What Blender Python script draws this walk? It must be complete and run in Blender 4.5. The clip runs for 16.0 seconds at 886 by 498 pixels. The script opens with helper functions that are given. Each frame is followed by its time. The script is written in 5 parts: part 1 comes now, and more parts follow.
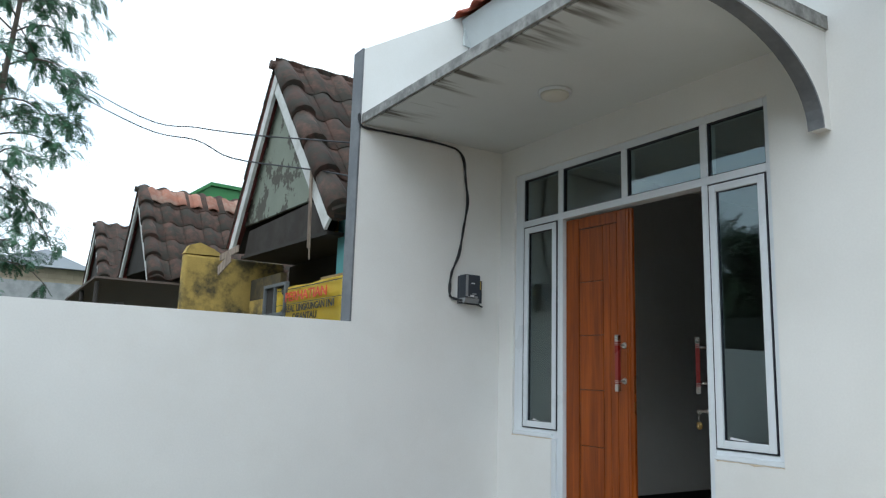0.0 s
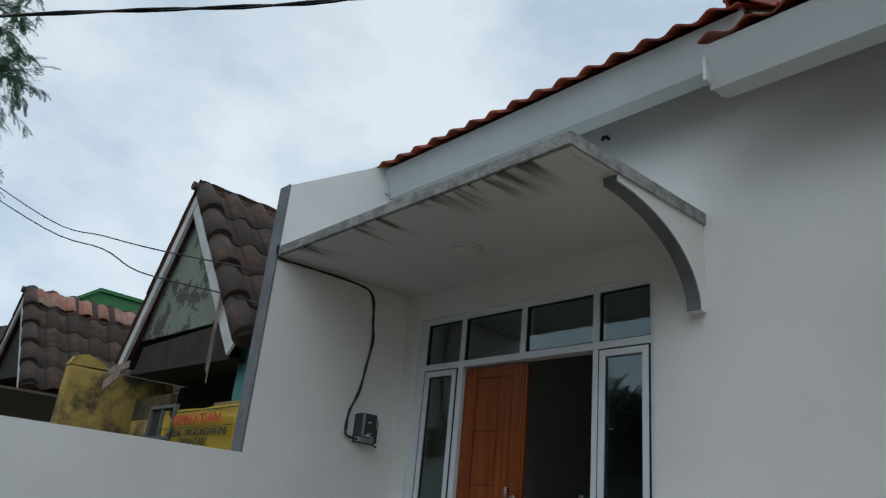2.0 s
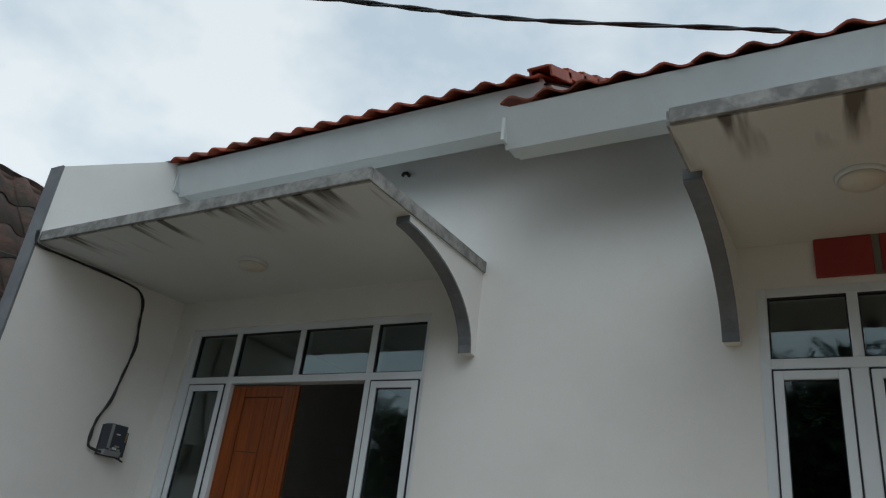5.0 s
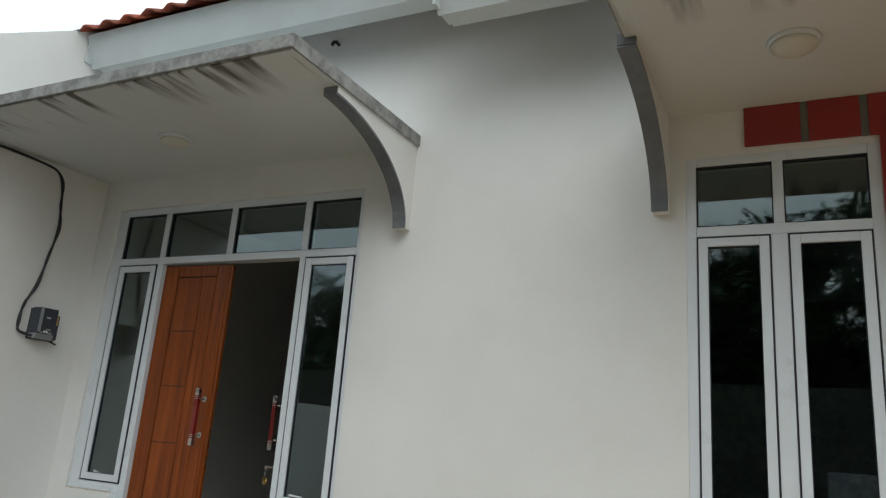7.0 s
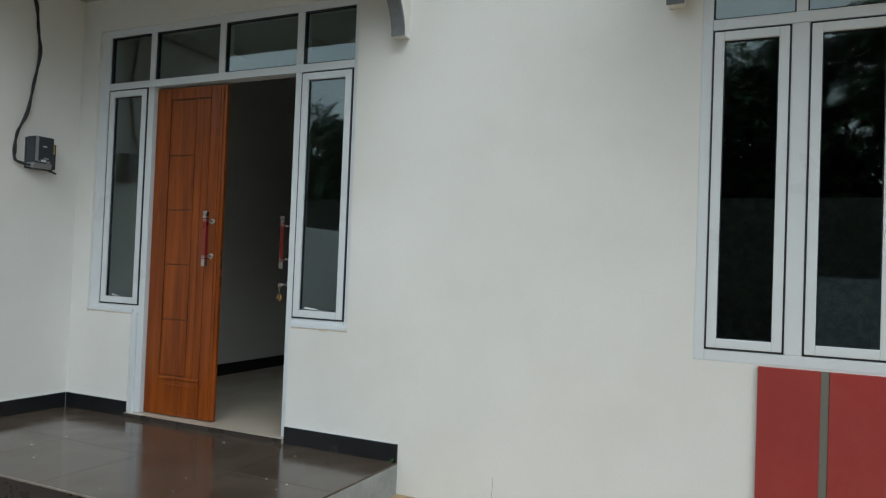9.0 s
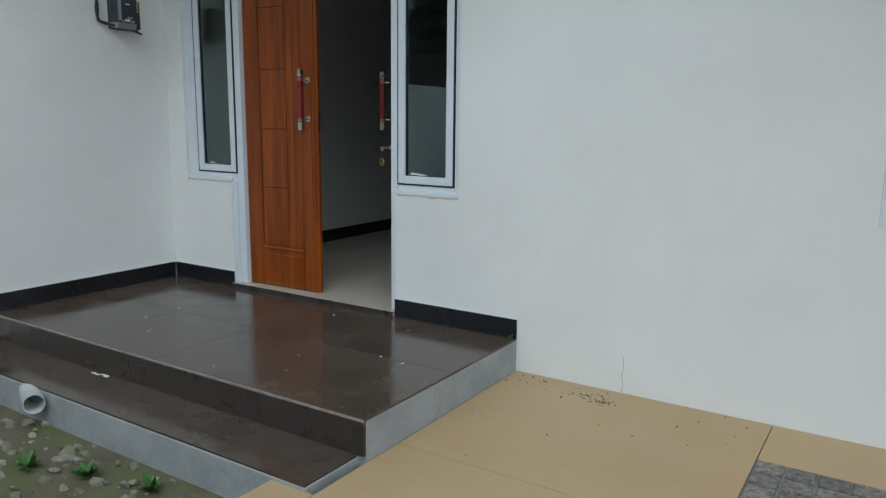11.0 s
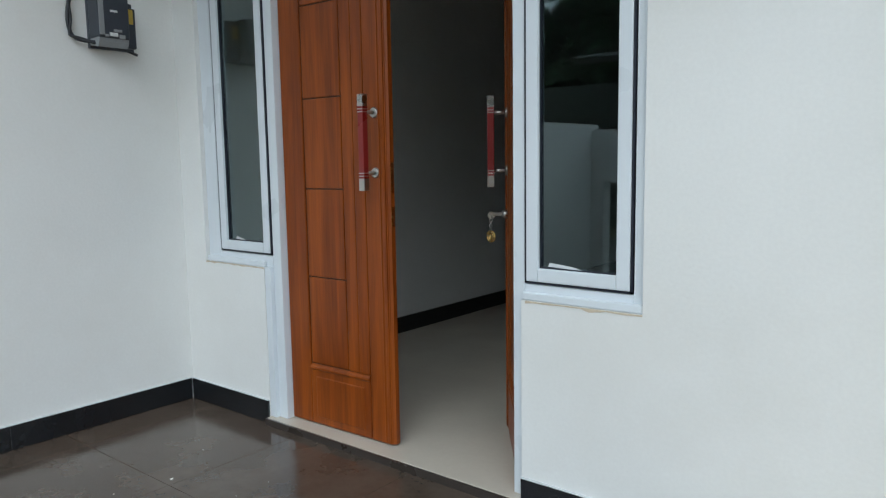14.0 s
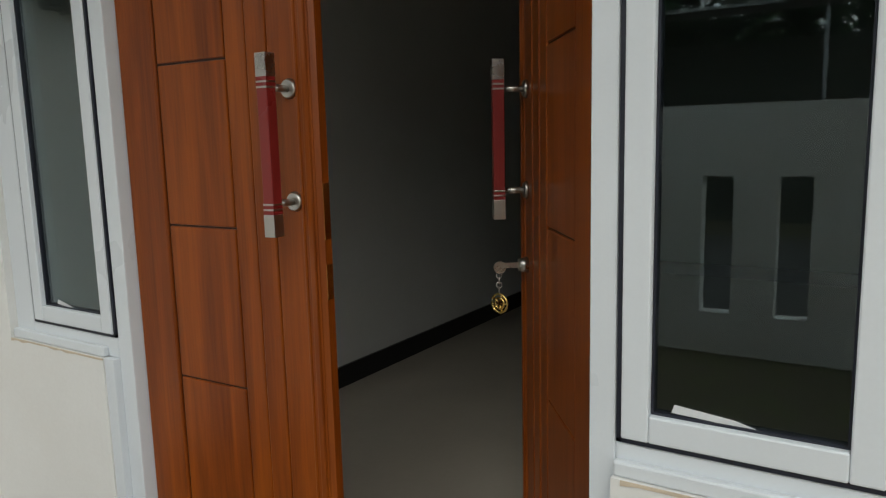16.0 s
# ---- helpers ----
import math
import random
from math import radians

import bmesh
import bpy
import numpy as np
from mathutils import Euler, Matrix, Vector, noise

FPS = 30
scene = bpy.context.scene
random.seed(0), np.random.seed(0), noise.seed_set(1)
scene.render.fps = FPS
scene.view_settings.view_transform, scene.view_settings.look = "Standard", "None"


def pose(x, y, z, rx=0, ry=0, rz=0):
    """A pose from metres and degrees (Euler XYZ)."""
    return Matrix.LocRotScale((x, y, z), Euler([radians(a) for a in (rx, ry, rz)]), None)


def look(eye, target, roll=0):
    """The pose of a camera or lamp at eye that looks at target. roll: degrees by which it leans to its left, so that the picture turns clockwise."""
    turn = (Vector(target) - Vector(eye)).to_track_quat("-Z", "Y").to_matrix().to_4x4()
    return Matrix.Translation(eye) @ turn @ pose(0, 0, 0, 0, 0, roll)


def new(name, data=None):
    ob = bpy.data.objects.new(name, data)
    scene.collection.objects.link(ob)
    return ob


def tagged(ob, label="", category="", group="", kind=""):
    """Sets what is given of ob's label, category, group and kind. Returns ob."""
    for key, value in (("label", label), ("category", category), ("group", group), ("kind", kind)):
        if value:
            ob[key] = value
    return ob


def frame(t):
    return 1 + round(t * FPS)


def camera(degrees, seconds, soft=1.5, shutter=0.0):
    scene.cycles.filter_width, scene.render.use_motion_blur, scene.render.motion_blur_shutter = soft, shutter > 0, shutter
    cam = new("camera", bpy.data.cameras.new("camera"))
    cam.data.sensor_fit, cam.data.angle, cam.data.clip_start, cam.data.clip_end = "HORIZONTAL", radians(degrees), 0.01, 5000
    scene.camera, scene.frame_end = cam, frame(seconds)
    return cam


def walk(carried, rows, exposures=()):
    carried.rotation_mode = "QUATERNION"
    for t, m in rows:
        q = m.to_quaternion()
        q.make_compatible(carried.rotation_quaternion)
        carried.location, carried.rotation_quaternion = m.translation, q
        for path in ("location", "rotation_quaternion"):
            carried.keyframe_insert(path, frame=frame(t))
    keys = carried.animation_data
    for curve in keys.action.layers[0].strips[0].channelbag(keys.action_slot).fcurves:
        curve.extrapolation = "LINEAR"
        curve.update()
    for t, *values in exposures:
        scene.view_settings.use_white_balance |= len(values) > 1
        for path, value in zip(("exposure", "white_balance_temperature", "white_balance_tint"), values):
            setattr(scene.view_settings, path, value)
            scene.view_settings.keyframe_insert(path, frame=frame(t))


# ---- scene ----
cam = camera(62.5, 16.0, soft=1.25)
PATH = [
    (0, (4.343, -3.377, 1.217), (2.696, -2.295, 1.561), 1.7),
    (0.5, (4.348, -3.408, 1.227), (2.745, -2.3, 1.679), 2.5),
    (1, (4.364, -3.422, 1.238), (2.81, -2.288, 1.787), 3.5),
    (1.5, (4.409, -3.491, 1.236), (2.914, -2.319, 1.863), 4.5),
    (2, (4.455, -3.55, 1.215), (3.041, -2.329, 1.929), 5.7),
    (2.5, (4.476, -3.556, 1.23), (3.109, -2.306, 1.986), 6.4),
    (3, (4.486, -3.573, 1.234), (3.202, -2.269, 2.042), 7.1),
    (3.5, (4.485, -3.595, 1.23), (3.292, -2.234, 2.08), 7.6),
    (4, (4.489, -3.613, 1.234), (3.382, -2.192, 2.104), 7.9),
    (4.2, (4.49, -3.592, 1.252), (3.412, -2.148, 2.119), 8.0),
    (6.3, (4.506, -3.534, 1.312), (3.637, -1.845, 1.941), 5.1),
    (6.5, (4.515, -3.515, 1.303), (3.648, -1.816, 1.904), 5.0),
    (7, (4.518, -3.479, 1.303), (3.654, -1.748, 1.808), 4.4),
    (7.5, (4.539, -3.432, 1.293), (3.661, -1.68, 1.69), 3.9),
    (8, (4.522, -3.417, 1.267), (3.645, -1.643, 1.556), 3.3),
    (8.5, (4.5, -3.413, 1.239), (3.625, -1.622, 1.405), 2.8),
    (9, (4.446, -3.439, 1.215), (3.587, -1.634, 1.262), 2.2),
    (9.5, (4.375, -3.496, 1.237), (3.541, -1.681, 1.151), 1.4),
    (10, (4.292, -3.462, 1.241), (3.425, -1.672, 1.021), 1.2),
    (10.2, (4.284, -3.401, 1.228), (3.38, -1.637, 0.961), 1.1),
    (12.3, (3.671, -2.638, 1.222), (2.475, -1.076, 0.86), -0.8),
    (12.5, (3.593, -2.546, 1.238), (2.391, -0.985, 0.896), -1.0),
    (13, (3.441, -2.307, 1.265), (2.209, -0.764, 0.948), -0.9),
    (13.5, (3.255, -2.095, 1.25), (2.014, -0.55, 0.976), -0.9),
    (14, (3.051, -1.868, 1.26), (1.802, -0.325, 1.021), -0.9),
    (14.5, (2.838, -1.609, 1.275), (1.573, -0.075, 1.063), -0.9),
    (15, (2.624, -1.371, 1.255), (1.374, 0.18, 1.073), -1.0),
    (15.5, (2.365, -1.191, 1.32), (1.232, 0.435, 1.059), -1.6),
    (16, (2.192, -0.991, 1.337), (1.128, 0.676, 1.037), -1.4),
]
EXPOSURES = [
    (0.0, 0.27, 5850, 4), (0.5, -0.40, 5800, 4), (1.0, -0.76, 5750, 4), (2.0, -0.76, 5850, 5), (3.5, -0.75, 5950, 5), (4.2, -0.73, 5950, 5), (6.5, -0.33, 6400, 5),
    (7.0, -0.07, 6400, 5), (8.0, 0.09, 6300, 4), (9.0, 0.02, 6150, 3), (10.0, -0.08, 5900, 2), (12.5, 0.16, 5700, 2), (13.5, 0.30, 5900, 4), (14.0, 0.40, 5800, 3), (14.5, 0.80, 5950, 4), (15.5, 1.25, 6100, 5), (16.0, 0.16, 6750, 6),
]
walk(cam, [(t, look(eye, target, roll)) for t, eye, target, roll in PATH], EXPOSURES)

# ---- world and light ----
world = bpy.data.worlds.new("overcast_sky")
scene.world = world
world.use_nodes = True
wn, wl = world.node_tree.nodes, world.node_tree.links
wn.clear()
w_out = wn.new("ShaderNodeOutputWorld")
w_bg = wn.new("ShaderNodeBackground")
w_sky = wn.new("ShaderNodeTexSky")
w_sky.sky_type, w_sky.sun_disc = "NISHITA", False
w_sky.sun_elevation, w_sky.sun_rotation = radians(43), radians(148)
w_co = wn.new("ShaderNodeTexCoord")
w_map = wn.new("ShaderNodeMapping")
w_map.inputs["Scale"].default_value = (1.0, 1.0, 1.6)
w_no = wn.new("ShaderNodeTexNoise")
w_no.inputs["Scale"].default_value, w_no.inputs["Detail"].default_value, w_no.inputs["Roughness"].default_value = 3.4, 8, 0.55
w_ramp = wn.new("ShaderNodeValToRGB")
w_ramp.color_ramp.elements[0].position, w_ramp.color_ramp.elements[1].position = 0.32, 0.58
w_tint = wn.new("ShaderNodeMixRGB")
w_tint.blend_type = "MIX"
w_tint.inputs[2].default_value = (10.7, 10.9, 11.0, 1)
w_gain = wn.new("ShaderNodeMixRGB")
w_gain.blend_type = "MIX"
w_gain.inputs[0].default_value = 0.86
w_gain.inputs[2].default_value = (8.0, 9.0, 9.9, 1)
wl.new(w_co.outputs["Generated"], w_map.inputs["Vector"])
wl.new(w_map.outputs["Vector"], w_no.inputs["Vector"])
wl.new(w_no.outputs["Fac"], w_ramp.inputs["Fac"])
wl.new(w_sky.outputs["Color"], w_gain.inputs[1])
wl.new(w_ramp.outputs["Color"], w_tint.inputs[0])
wl.new(w_gain.outputs["Color"], w_tint.inputs[1])
w_sep = wn.new("ShaderNodeSeparateXYZ")
w_rise = wn.new("ShaderNodeMapRange")
w_rise.inputs["From Min"].default_value, w_rise.inputs["From Max"].default_value = 0.0, 1.0
w_rise.inputs["To Min"].default_value, w_rise.inputs["To Max"].default_value = 1.15, 0.95
w_mul = wn.new("ShaderNodeMixRGB")
w_mul.blend_type = "MULTIPLY"
w_mul.inputs[0].default_value = 1
wl.new(w_co.outputs["Generated"], w_sep.inputs[0])
wl.new(w_sep.outputs["Z"], w_rise.inputs["Value"])
wl.new(w_tint.outputs["Color"], w_mul.inputs[1]), wl.new(w_rise.outputs[0], w_mul.inputs[2])
wl.new(w_mul.outputs["Color"], w_bg.inputs["Color"])
w_bg.inputs["Strength"].default_value = 0.118
wl.new(w_bg.outputs["Background"], w_out.inputs["Surface"])

sun_data = bpy.data.lights.new("sun", "SUN")
sun_data.energy, sun_data.angle, sun_data.color = 0.95, radians(40), (1.0, 0.98, 0.95)
sun = new("sun", sun_data)
sun.matrix_world = look((10.5, -13.0, 14.0), (2.5, 0, 0))


# ---- materials ----
def material(name, colour, rough=0.6, metal=0.0, scale=8.0, vary=0.12, grain=60.0, bump=0.15, second=None, amount=0.5, low=0.45, high=0.62, spec=0.5, island=False):
    """Two scales of variation of the colour, an optional stain colour, and fine relief."""
    m = bpy.data.materials.new(name)
    m.use_nodes = True
    n, l = m.node_tree.nodes, m.node_tree.links
    b = n["Principled BSDF"]
    b.inputs["Roughness"].default_value, b.inputs["Metallic"].default_value = rough, metal
    b.inputs["Specular IOR Level"].default_value = spec
    co = n.new("ShaderNodeTexCoord")
    geo = n.new("ShaderNodeNewGeometry")
    src = geo.outputs["Position"]
    big, fine = n.new("ShaderNodeTexNoise"), n.new("ShaderNodeTexNoise")
    big.inputs["Scale"].default_value, big.inputs["Detail"].default_value = scale, 4
    fine.inputs["Scale"].default_value, fine.inputs["Detail"].default_value = grain, 3
    l.new(src, big.inputs["Vector"]), l.new(src, fine.inputs["Vector"])
    add = n.new("ShaderNodeMath")
    add.operation = "MULTIPLY_ADD"
    l.new(fine.outputs["Fac"], add.inputs[0])
    add.inputs[1].default_value = 0.4
    l.new(big.outputs["Fac"], add.inputs[2])
    rng = n.new("ShaderNodeMapRange")
    rng.inputs["From Min"].default_value, rng.inputs["From Max"].default_value = 0.4, 1.0
    rng.inputs["To Min"].default_value, rng.inputs["To Max"].default_value = 1 - vary, 1 + vary
    l.new(add.outputs[0], rng.inputs["Value"])
    last = rng.outputs[0]
    info = n.new("ShaderNodeObjectInfo")
    if island:
        r2 = n.new("ShaderNodeMapRange")
        r2.inputs["To Min"].default_value, r2.inputs["To Max"].default_value = 1 - island, 1 + island
        mixr = n.new("ShaderNodeMath")
        mixr.operation = "ADD"
        l.new(info.outputs["Random"], mixr.inputs[0]), l.new(geo.outputs["Random Per Island"], mixr.inputs[1])
        frac = n.new("ShaderNodeMath")
        frac.operation = "FRACT"
        l.new(mixr.outputs[0], frac.inputs[0])
        l.new(frac.outputs[0], r2.inputs["Value"])
        mul = n.new("ShaderNodeMath")
        mul.operation = "MULTIPLY"
        l.new(last, mul.inputs[0]), l.new(r2.outputs[0], mul.inputs[1])
        last = mul.outputs[0]
    col = n.new("ShaderNodeMixRGB")
    col.blend_type = "MULTIPLY"
    col.inputs[0].default_value = 1
    col.inputs[1].default_value = (*colour, 1)
    l.new(last, col.inputs[2])
    result = col.outputs[0]
    if second:
        st = n.new("ShaderNodeTexNoise")
        st.inputs["Scale"].default_value, st.inputs["Detail"].default_value, st.inputs["Roughness"].default_value = scale * 0.7, 8, 0.65
        off = n.new("ShaderNodeMapping")
        off.inputs["Location"].default_value = (3.1, 7.7, 1.3)
        l.new(src, off.inputs["Vector"]), l.new(off.outputs[0], st.inputs["Vector"])
        rp = n.new("ShaderNodeMapRange")
        rp.inputs["From Min"].default_value, rp.inputs["From Max"].default_value = low, high
        rp.inputs["To Max"].default_value = amount
        l.new(st.outputs["Fac"], rp.inputs["Value"])
        mx = n.new("ShaderNodeMixRGB")
        l.new(rp.outputs[0], mx.inputs[0]), l.new(result, mx.inputs[1])
        mx.inputs[2].default_value = (*second, 1)
        result = mx.outputs[0]
    l.new(result, b.inputs["Base Color"])
    if bump:
        bp = n.new("ShaderNodeBump")
        bp.inputs["Strength"].default_value, bp.inputs["Distance"].default_value = bump, 0.004
        l.new(add.outputs[0], bp.inputs["Height"])
        l.new(bp.outputs[0], b.inputs["Normal"])
    rr = n.new("ShaderNodeMapRange")
    rr.inputs["From Min"].default_value, rr.inputs["From Max"].default_value = 0.3, 0.7
    rr.inputs["To Min"].default_value, rr.inputs["To Max"].default_value = max(rough - 0.07, 0.02), min(rough + 0.07, 1)
    l.new(big.outputs["Fac"], rr.inputs["Value"]), l.new(rr.outputs[0], b.inputs["Roughness"])
    return m


def wood_material(name, dark, light, rough):
    m = bpy.data.materials.new(name)
    m.use_nodes = True
    n, l = m.node_tree.nodes, m.node_tree.links
    b = n["Principled BSDF"]
    co = n.new("ShaderNodeTexCoord")
    mp = n.new("ShaderNodeMapping")
    mp.inputs["Scale"].default_value = (9, 9, 0.55)
    no = n.new("ShaderNodeTexNoise")
    no.inputs["Scale"].default_value, no.inputs["Detail"].default_value, no.inputs["Distortion"].default_value = 2.6, 6, 0.8
    mp2 = n.new("ShaderNodeMapping")
    mp2.inputs["Scale"].default_value = (140, 140, 5)
    n2 = n.new("ShaderNodeTexNoise")
    n2.inputs["Scale"].default_value, n2.inputs["Detail"].default_value = 1.5, 3
    l.new(co.outputs["Object"], mp.inputs[0]), l.new(co.outputs["Object"], mp2.inputs[0])
    l.new(mp.outputs[0], no.inputs["Vector"]), l.new(mp2.outputs[0], n2.inputs["Vector"])
    ad = n.new("ShaderNodeMath")
    ad.operation = "MULTIPLY_ADD"
    ad.inputs[1].default_value = 0.35
    l.new(n2.outputs["Fac"], ad.inputs[0]), l.new(no.outputs["Fac"], ad.inputs[2])
    rp = n.new("ShaderNodeValToRGB")
    rp.color_ramp.elements[0].position, rp.color_ramp.elements[1].position = 0.45, 0.9
    rp.color_ramp.elements[0].color, rp.color_ramp.elements[1].color = (*dark, 1), (*light, 1)
    l.new(ad.outputs[0], rp.inputs[0]), l.new(rp.outputs[0], b.inputs["Base Color"])
    b.inputs["Roughness"].default_value, b.inputs["Specular IOR Level"].default_value = rough, 0.32
    bp = n.new("ShaderNodeBump")
    bp.inputs["Strength"].default_value, bp.inputs["Distance"].default_value = 0.12, 0.002
    l.new(n2.outputs["Fac"], bp.inputs["Height"]), l.new(bp.outputs[0], b.inputs["Normal"])
    return m


def glass_material():
    m = bpy.data.materials.new("window_glass")
    m.use_nodes = True
    n, l = m.node_tree.nodes, m.node_tree.links
    n.remove(n["Principled BSDF"])
    tr, gl, mx, fr = n.new("ShaderNodeBsdfTransparent"), n.new("ShaderNodeBsdfGlossy"), n.new("ShaderNodeMixShader"), n.new("ShaderNodeLayerWeight")
    tr.inputs["Color"].default_value = (0.72, 0.78, 0.76, 1)
    gl.inputs["Color"].default_value = (0.84, 0.96, 1.0, 1)
    gl.inputs["Roughness"].default_value = 0.012
    fr.inputs["Blend"].default_value = 0.5
    pw, mr = n.new("ShaderNodeMath"), n.new("ShaderNodeMapRange")
    pw.operation = "POWER"
    pw.inputs[1].default_value = 3.8
    mr.inputs["To Min"].default_value = 0.075
    l.new(fr.outputs["Facing"], pw.inputs[0]), l.new(pw.outputs[0], mr.inputs["Value"]), l.new(mr.outputs[0], mx.inputs[0])
    l.new(tr.outputs[0], mx.inputs[1]), l.new(gl.outputs[0], mx.inputs[2])
    l.new(mx.outputs[0], n["Material Output"].inputs["Surface"])
    return m


WHITE = material("white_wall_paint", (0.745, 0.745, 0.73), 0.75, scale=1.3, vary=0.06, grain=90, bump=0.25, second=(0.66, 0.64, 0.60), amount=0.5, low=0.46, high=0.7)
# the wall's white, toned darker and cooler for the shade beneath the canopies
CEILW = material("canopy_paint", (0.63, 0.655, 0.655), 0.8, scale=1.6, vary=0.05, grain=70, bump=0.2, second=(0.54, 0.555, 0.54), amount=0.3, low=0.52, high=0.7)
def streak(m, y0, y1, dark):
    """Damp streaks that run inwards from an edge between y0 and y1."""
    n, l = m.node_tree.nodes, m.node_tree.links
    b = n["Principled BSDF"]
    src = b.inputs["Base Color"].links[0].from_socket
    geo, mp, no = n.new("ShaderNodeNewGeometry"), n.new("ShaderNodeMapping"), n.new("ShaderNodeTexNoise")
    mp.inputs["Rotation"].default_value = (0, 0, radians(28))
    mp.inputs["Scale"].default_value = (7.0, 0.7, 1.0)
    no.inputs["Scale"].default_value, no.inputs["Detail"].default_value = 1.3, 4
    sep, fall, th, mul, mx = n.new("ShaderNodeSeparateXYZ"), n.new("ShaderNodeMapRange"), n.new("ShaderNodeMapRange"), n.new("ShaderNodeMath"), n.new("ShaderNodeMixRGB")
    l.new(geo.outputs["Position"], mp.inputs[0]), l.new(mp.outputs[0], no.inputs["Vector"]), l.new(geo.outputs["Position"], sep.inputs[0])
    fall.inputs["From Min"].default_value, fall.inputs["From Max"].default_value, fall.inputs["To Max"].default_value = y1, y0, 1.8
    th.inputs["From Min"].default_value, th.inputs["From Max"].default_value = 0.52, 0.68
    l.new(sep.outputs["Y"], fall.inputs["Value"]), l.new(no.outputs["Fac"], th.inputs["Value"])
    mul.operation = "MULTIPLY"
    l.new(fall.outputs[0], mul.inputs[0]), l.new(th.outputs[0], mul.inputs[1])
    l.new(mul.outputs[0], mx.inputs[0]), l.new(src, mx.inputs[1])
    mx.inputs[2].default_value = (*dark, 1)
    l.new(mx.outputs[0], b.inputs["Base Color"])


streak(CEILW, -1.21, -0.84, (0.13, 0.12, 0.105))
GREY = material("dark_grey_trim_paint", (0.13, 0.14, 0.155), 0.6, scale=6, vary=0.12, second=(0.25, 0.26, 0.27), amount=0.4)
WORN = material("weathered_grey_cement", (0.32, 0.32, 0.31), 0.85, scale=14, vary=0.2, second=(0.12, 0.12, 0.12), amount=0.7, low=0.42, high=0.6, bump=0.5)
FASCIA = material("grey_white_fascia_board", (0.56, 0.60, 0.61), 0.6, scale=2.5, vary=0.05, second=(0.48, 0.50, 0.50), amount=0.4)
ALU = material("white_powder_coated_aluminium", (0.66, 0.70, 0.74), 0.32, scale=3, vary=0.03, grain=200, bump=0.03)
GASKET = material("black_rubber_gasket", (0.012, 0.014, 0.025), 0.5, bump=0)
GLASS = glass_material()
TEAK = wood_material("varnished_teak", (0.135, 0.026, 0.0025), (0.29, 0.067, 0.005), 0.33)
RAW = wood_material("bare_weathered_wood", (0.16, 0.12, 0.09), (0.38, 0.31, 0.25), 0.8)
GROOVE = material("dark_groove_varnish", (0.03, 0.008, 0.003), 0.5, bump=0)
STEEL = material("brushed_steel", (0.50, 0.48, 0.45), 0.30, metal=1.0, scale=20, vary=0.05, bump=0.05)
REDGRIP = material("red_lacquered_grip", (0.20, 0.016, 0.014), 0.32, bump=0, vary=0.06)
BRASS = material("polished_brass", (0.75, 0.52, 0.18), 0.25, metal=1.0, bump=0)
TILEB = material("glossy_brown_porch_tile", (0.066, 0.048, 0.036), 0.16, scale=5, vary=0.25, grain=45, bump=0.03, second=(0.105, 0.083, 0.066), amount=0.5, island=0.05)
RISER = material("dark_brown_riser_tile", (0.042, 0.033, 0.028), 0.3, scale=7, vary=0.2, bump=0.05)
GROUT = material("brown_grout", (0.05, 0.04, 0.035), 0.85, bump=0.2)
SKIRT = material("black_glazed_skirting_tile", (0.012, 0.013, 0.015), 0.16, scale=9, vary=0.15, bump=0.03, island=0.1)
BEIGE = material("cream_floor_tile", (0.50, 0.45, 0.38), 0.2, scale=3, vary=0.05, bump=0.03, island=0.03)
CONC = material("grey_cement_render", (0.30, 0.31, 0.31), 0.85, scale=5, vary=0.18, grain=40, bump=0.6, second=(0.18, 0.20, 0.20), amount=0.55)
SAND = material("sand_yellow_screed", (0.41, 0.285, 0.145), 0.5, scale=2.2, vary=0.08, grain=30, bump=0.15, second=(0.45, 0.345, 0.21), amount=0.5, low=0.4, high=0.7)
RED = material("brick_red_wall_paint", (0.28, 0.028, 0.024), 0.7, scale=3, vary=0.1, grain=60, bump=0.3, second=(0.33, 0.06, 0.05), amount=0.4)
STRIPE = material("olive_grey_stripe_paint", (0.15, 0.15, 0.13), 0.7, scale=5, vary=0.1, bump=0.3)
TERRA = material("red_terracotta_tile", (0.36, 0.075, 0.035), 0.6, scale=6, vary=0.2, grain=40, bump=0.4, second=(0.13, 0.045, 0.03), amount=0.6, island=0.18)
OLDTILE = material("mossy_dark_brown_roof_tile", (0.088, 0.050, 0.038), 0.85, scale=11, vary=0.45, grain=45, bump=1.0, second=(0.040, 0.040, 0.032), amount=0.85, low=0.42, high=0.58, island=0.3)
NEWTILE = material("salmon_roof_tile", (0.34, 0.15, 0.10), 0.7, scale=6, vary=0.25, second=(0.40, 0.30, 0.24), amount=0.7, island=0.2)
PEEL = material("peeling_grey_plaster", (0.21, 0.235, 0.19), 0.85, scale=4.2, vary=0.15, bump=0.6, second=(0.075, 0.07, 0.055), amount=0.95, low=0.505, high=0.525)
OLDWHITE = material("chalky_white_board", (0.62, 0.63, 0.61), 0.8, scale=6, vary=0.1, second=(0.35, 0.34, 0.31), amount=0.5)
OLDRED = material("faded_red_brown_board", (0.17, 0.045, 0.04), 0.8, scale=6, vary=0.2, bump=0.4)
YELLOW = material("stained_yellow_wall", (0.44, 0.31, 0.085), 0.85, scale=5.0, vary=0.22, bump=0.5, second=(0.06, 0.055, 0.035), amount=0.9, low=0.45, high=0.60)
TEAL = material("faded_teal_wall", (0.10, 0.30, 0.30), 0.8, scale=3, vary=0.12, bump=0.3, second=(0.07, 0.17, 0.17), amount=0.5)
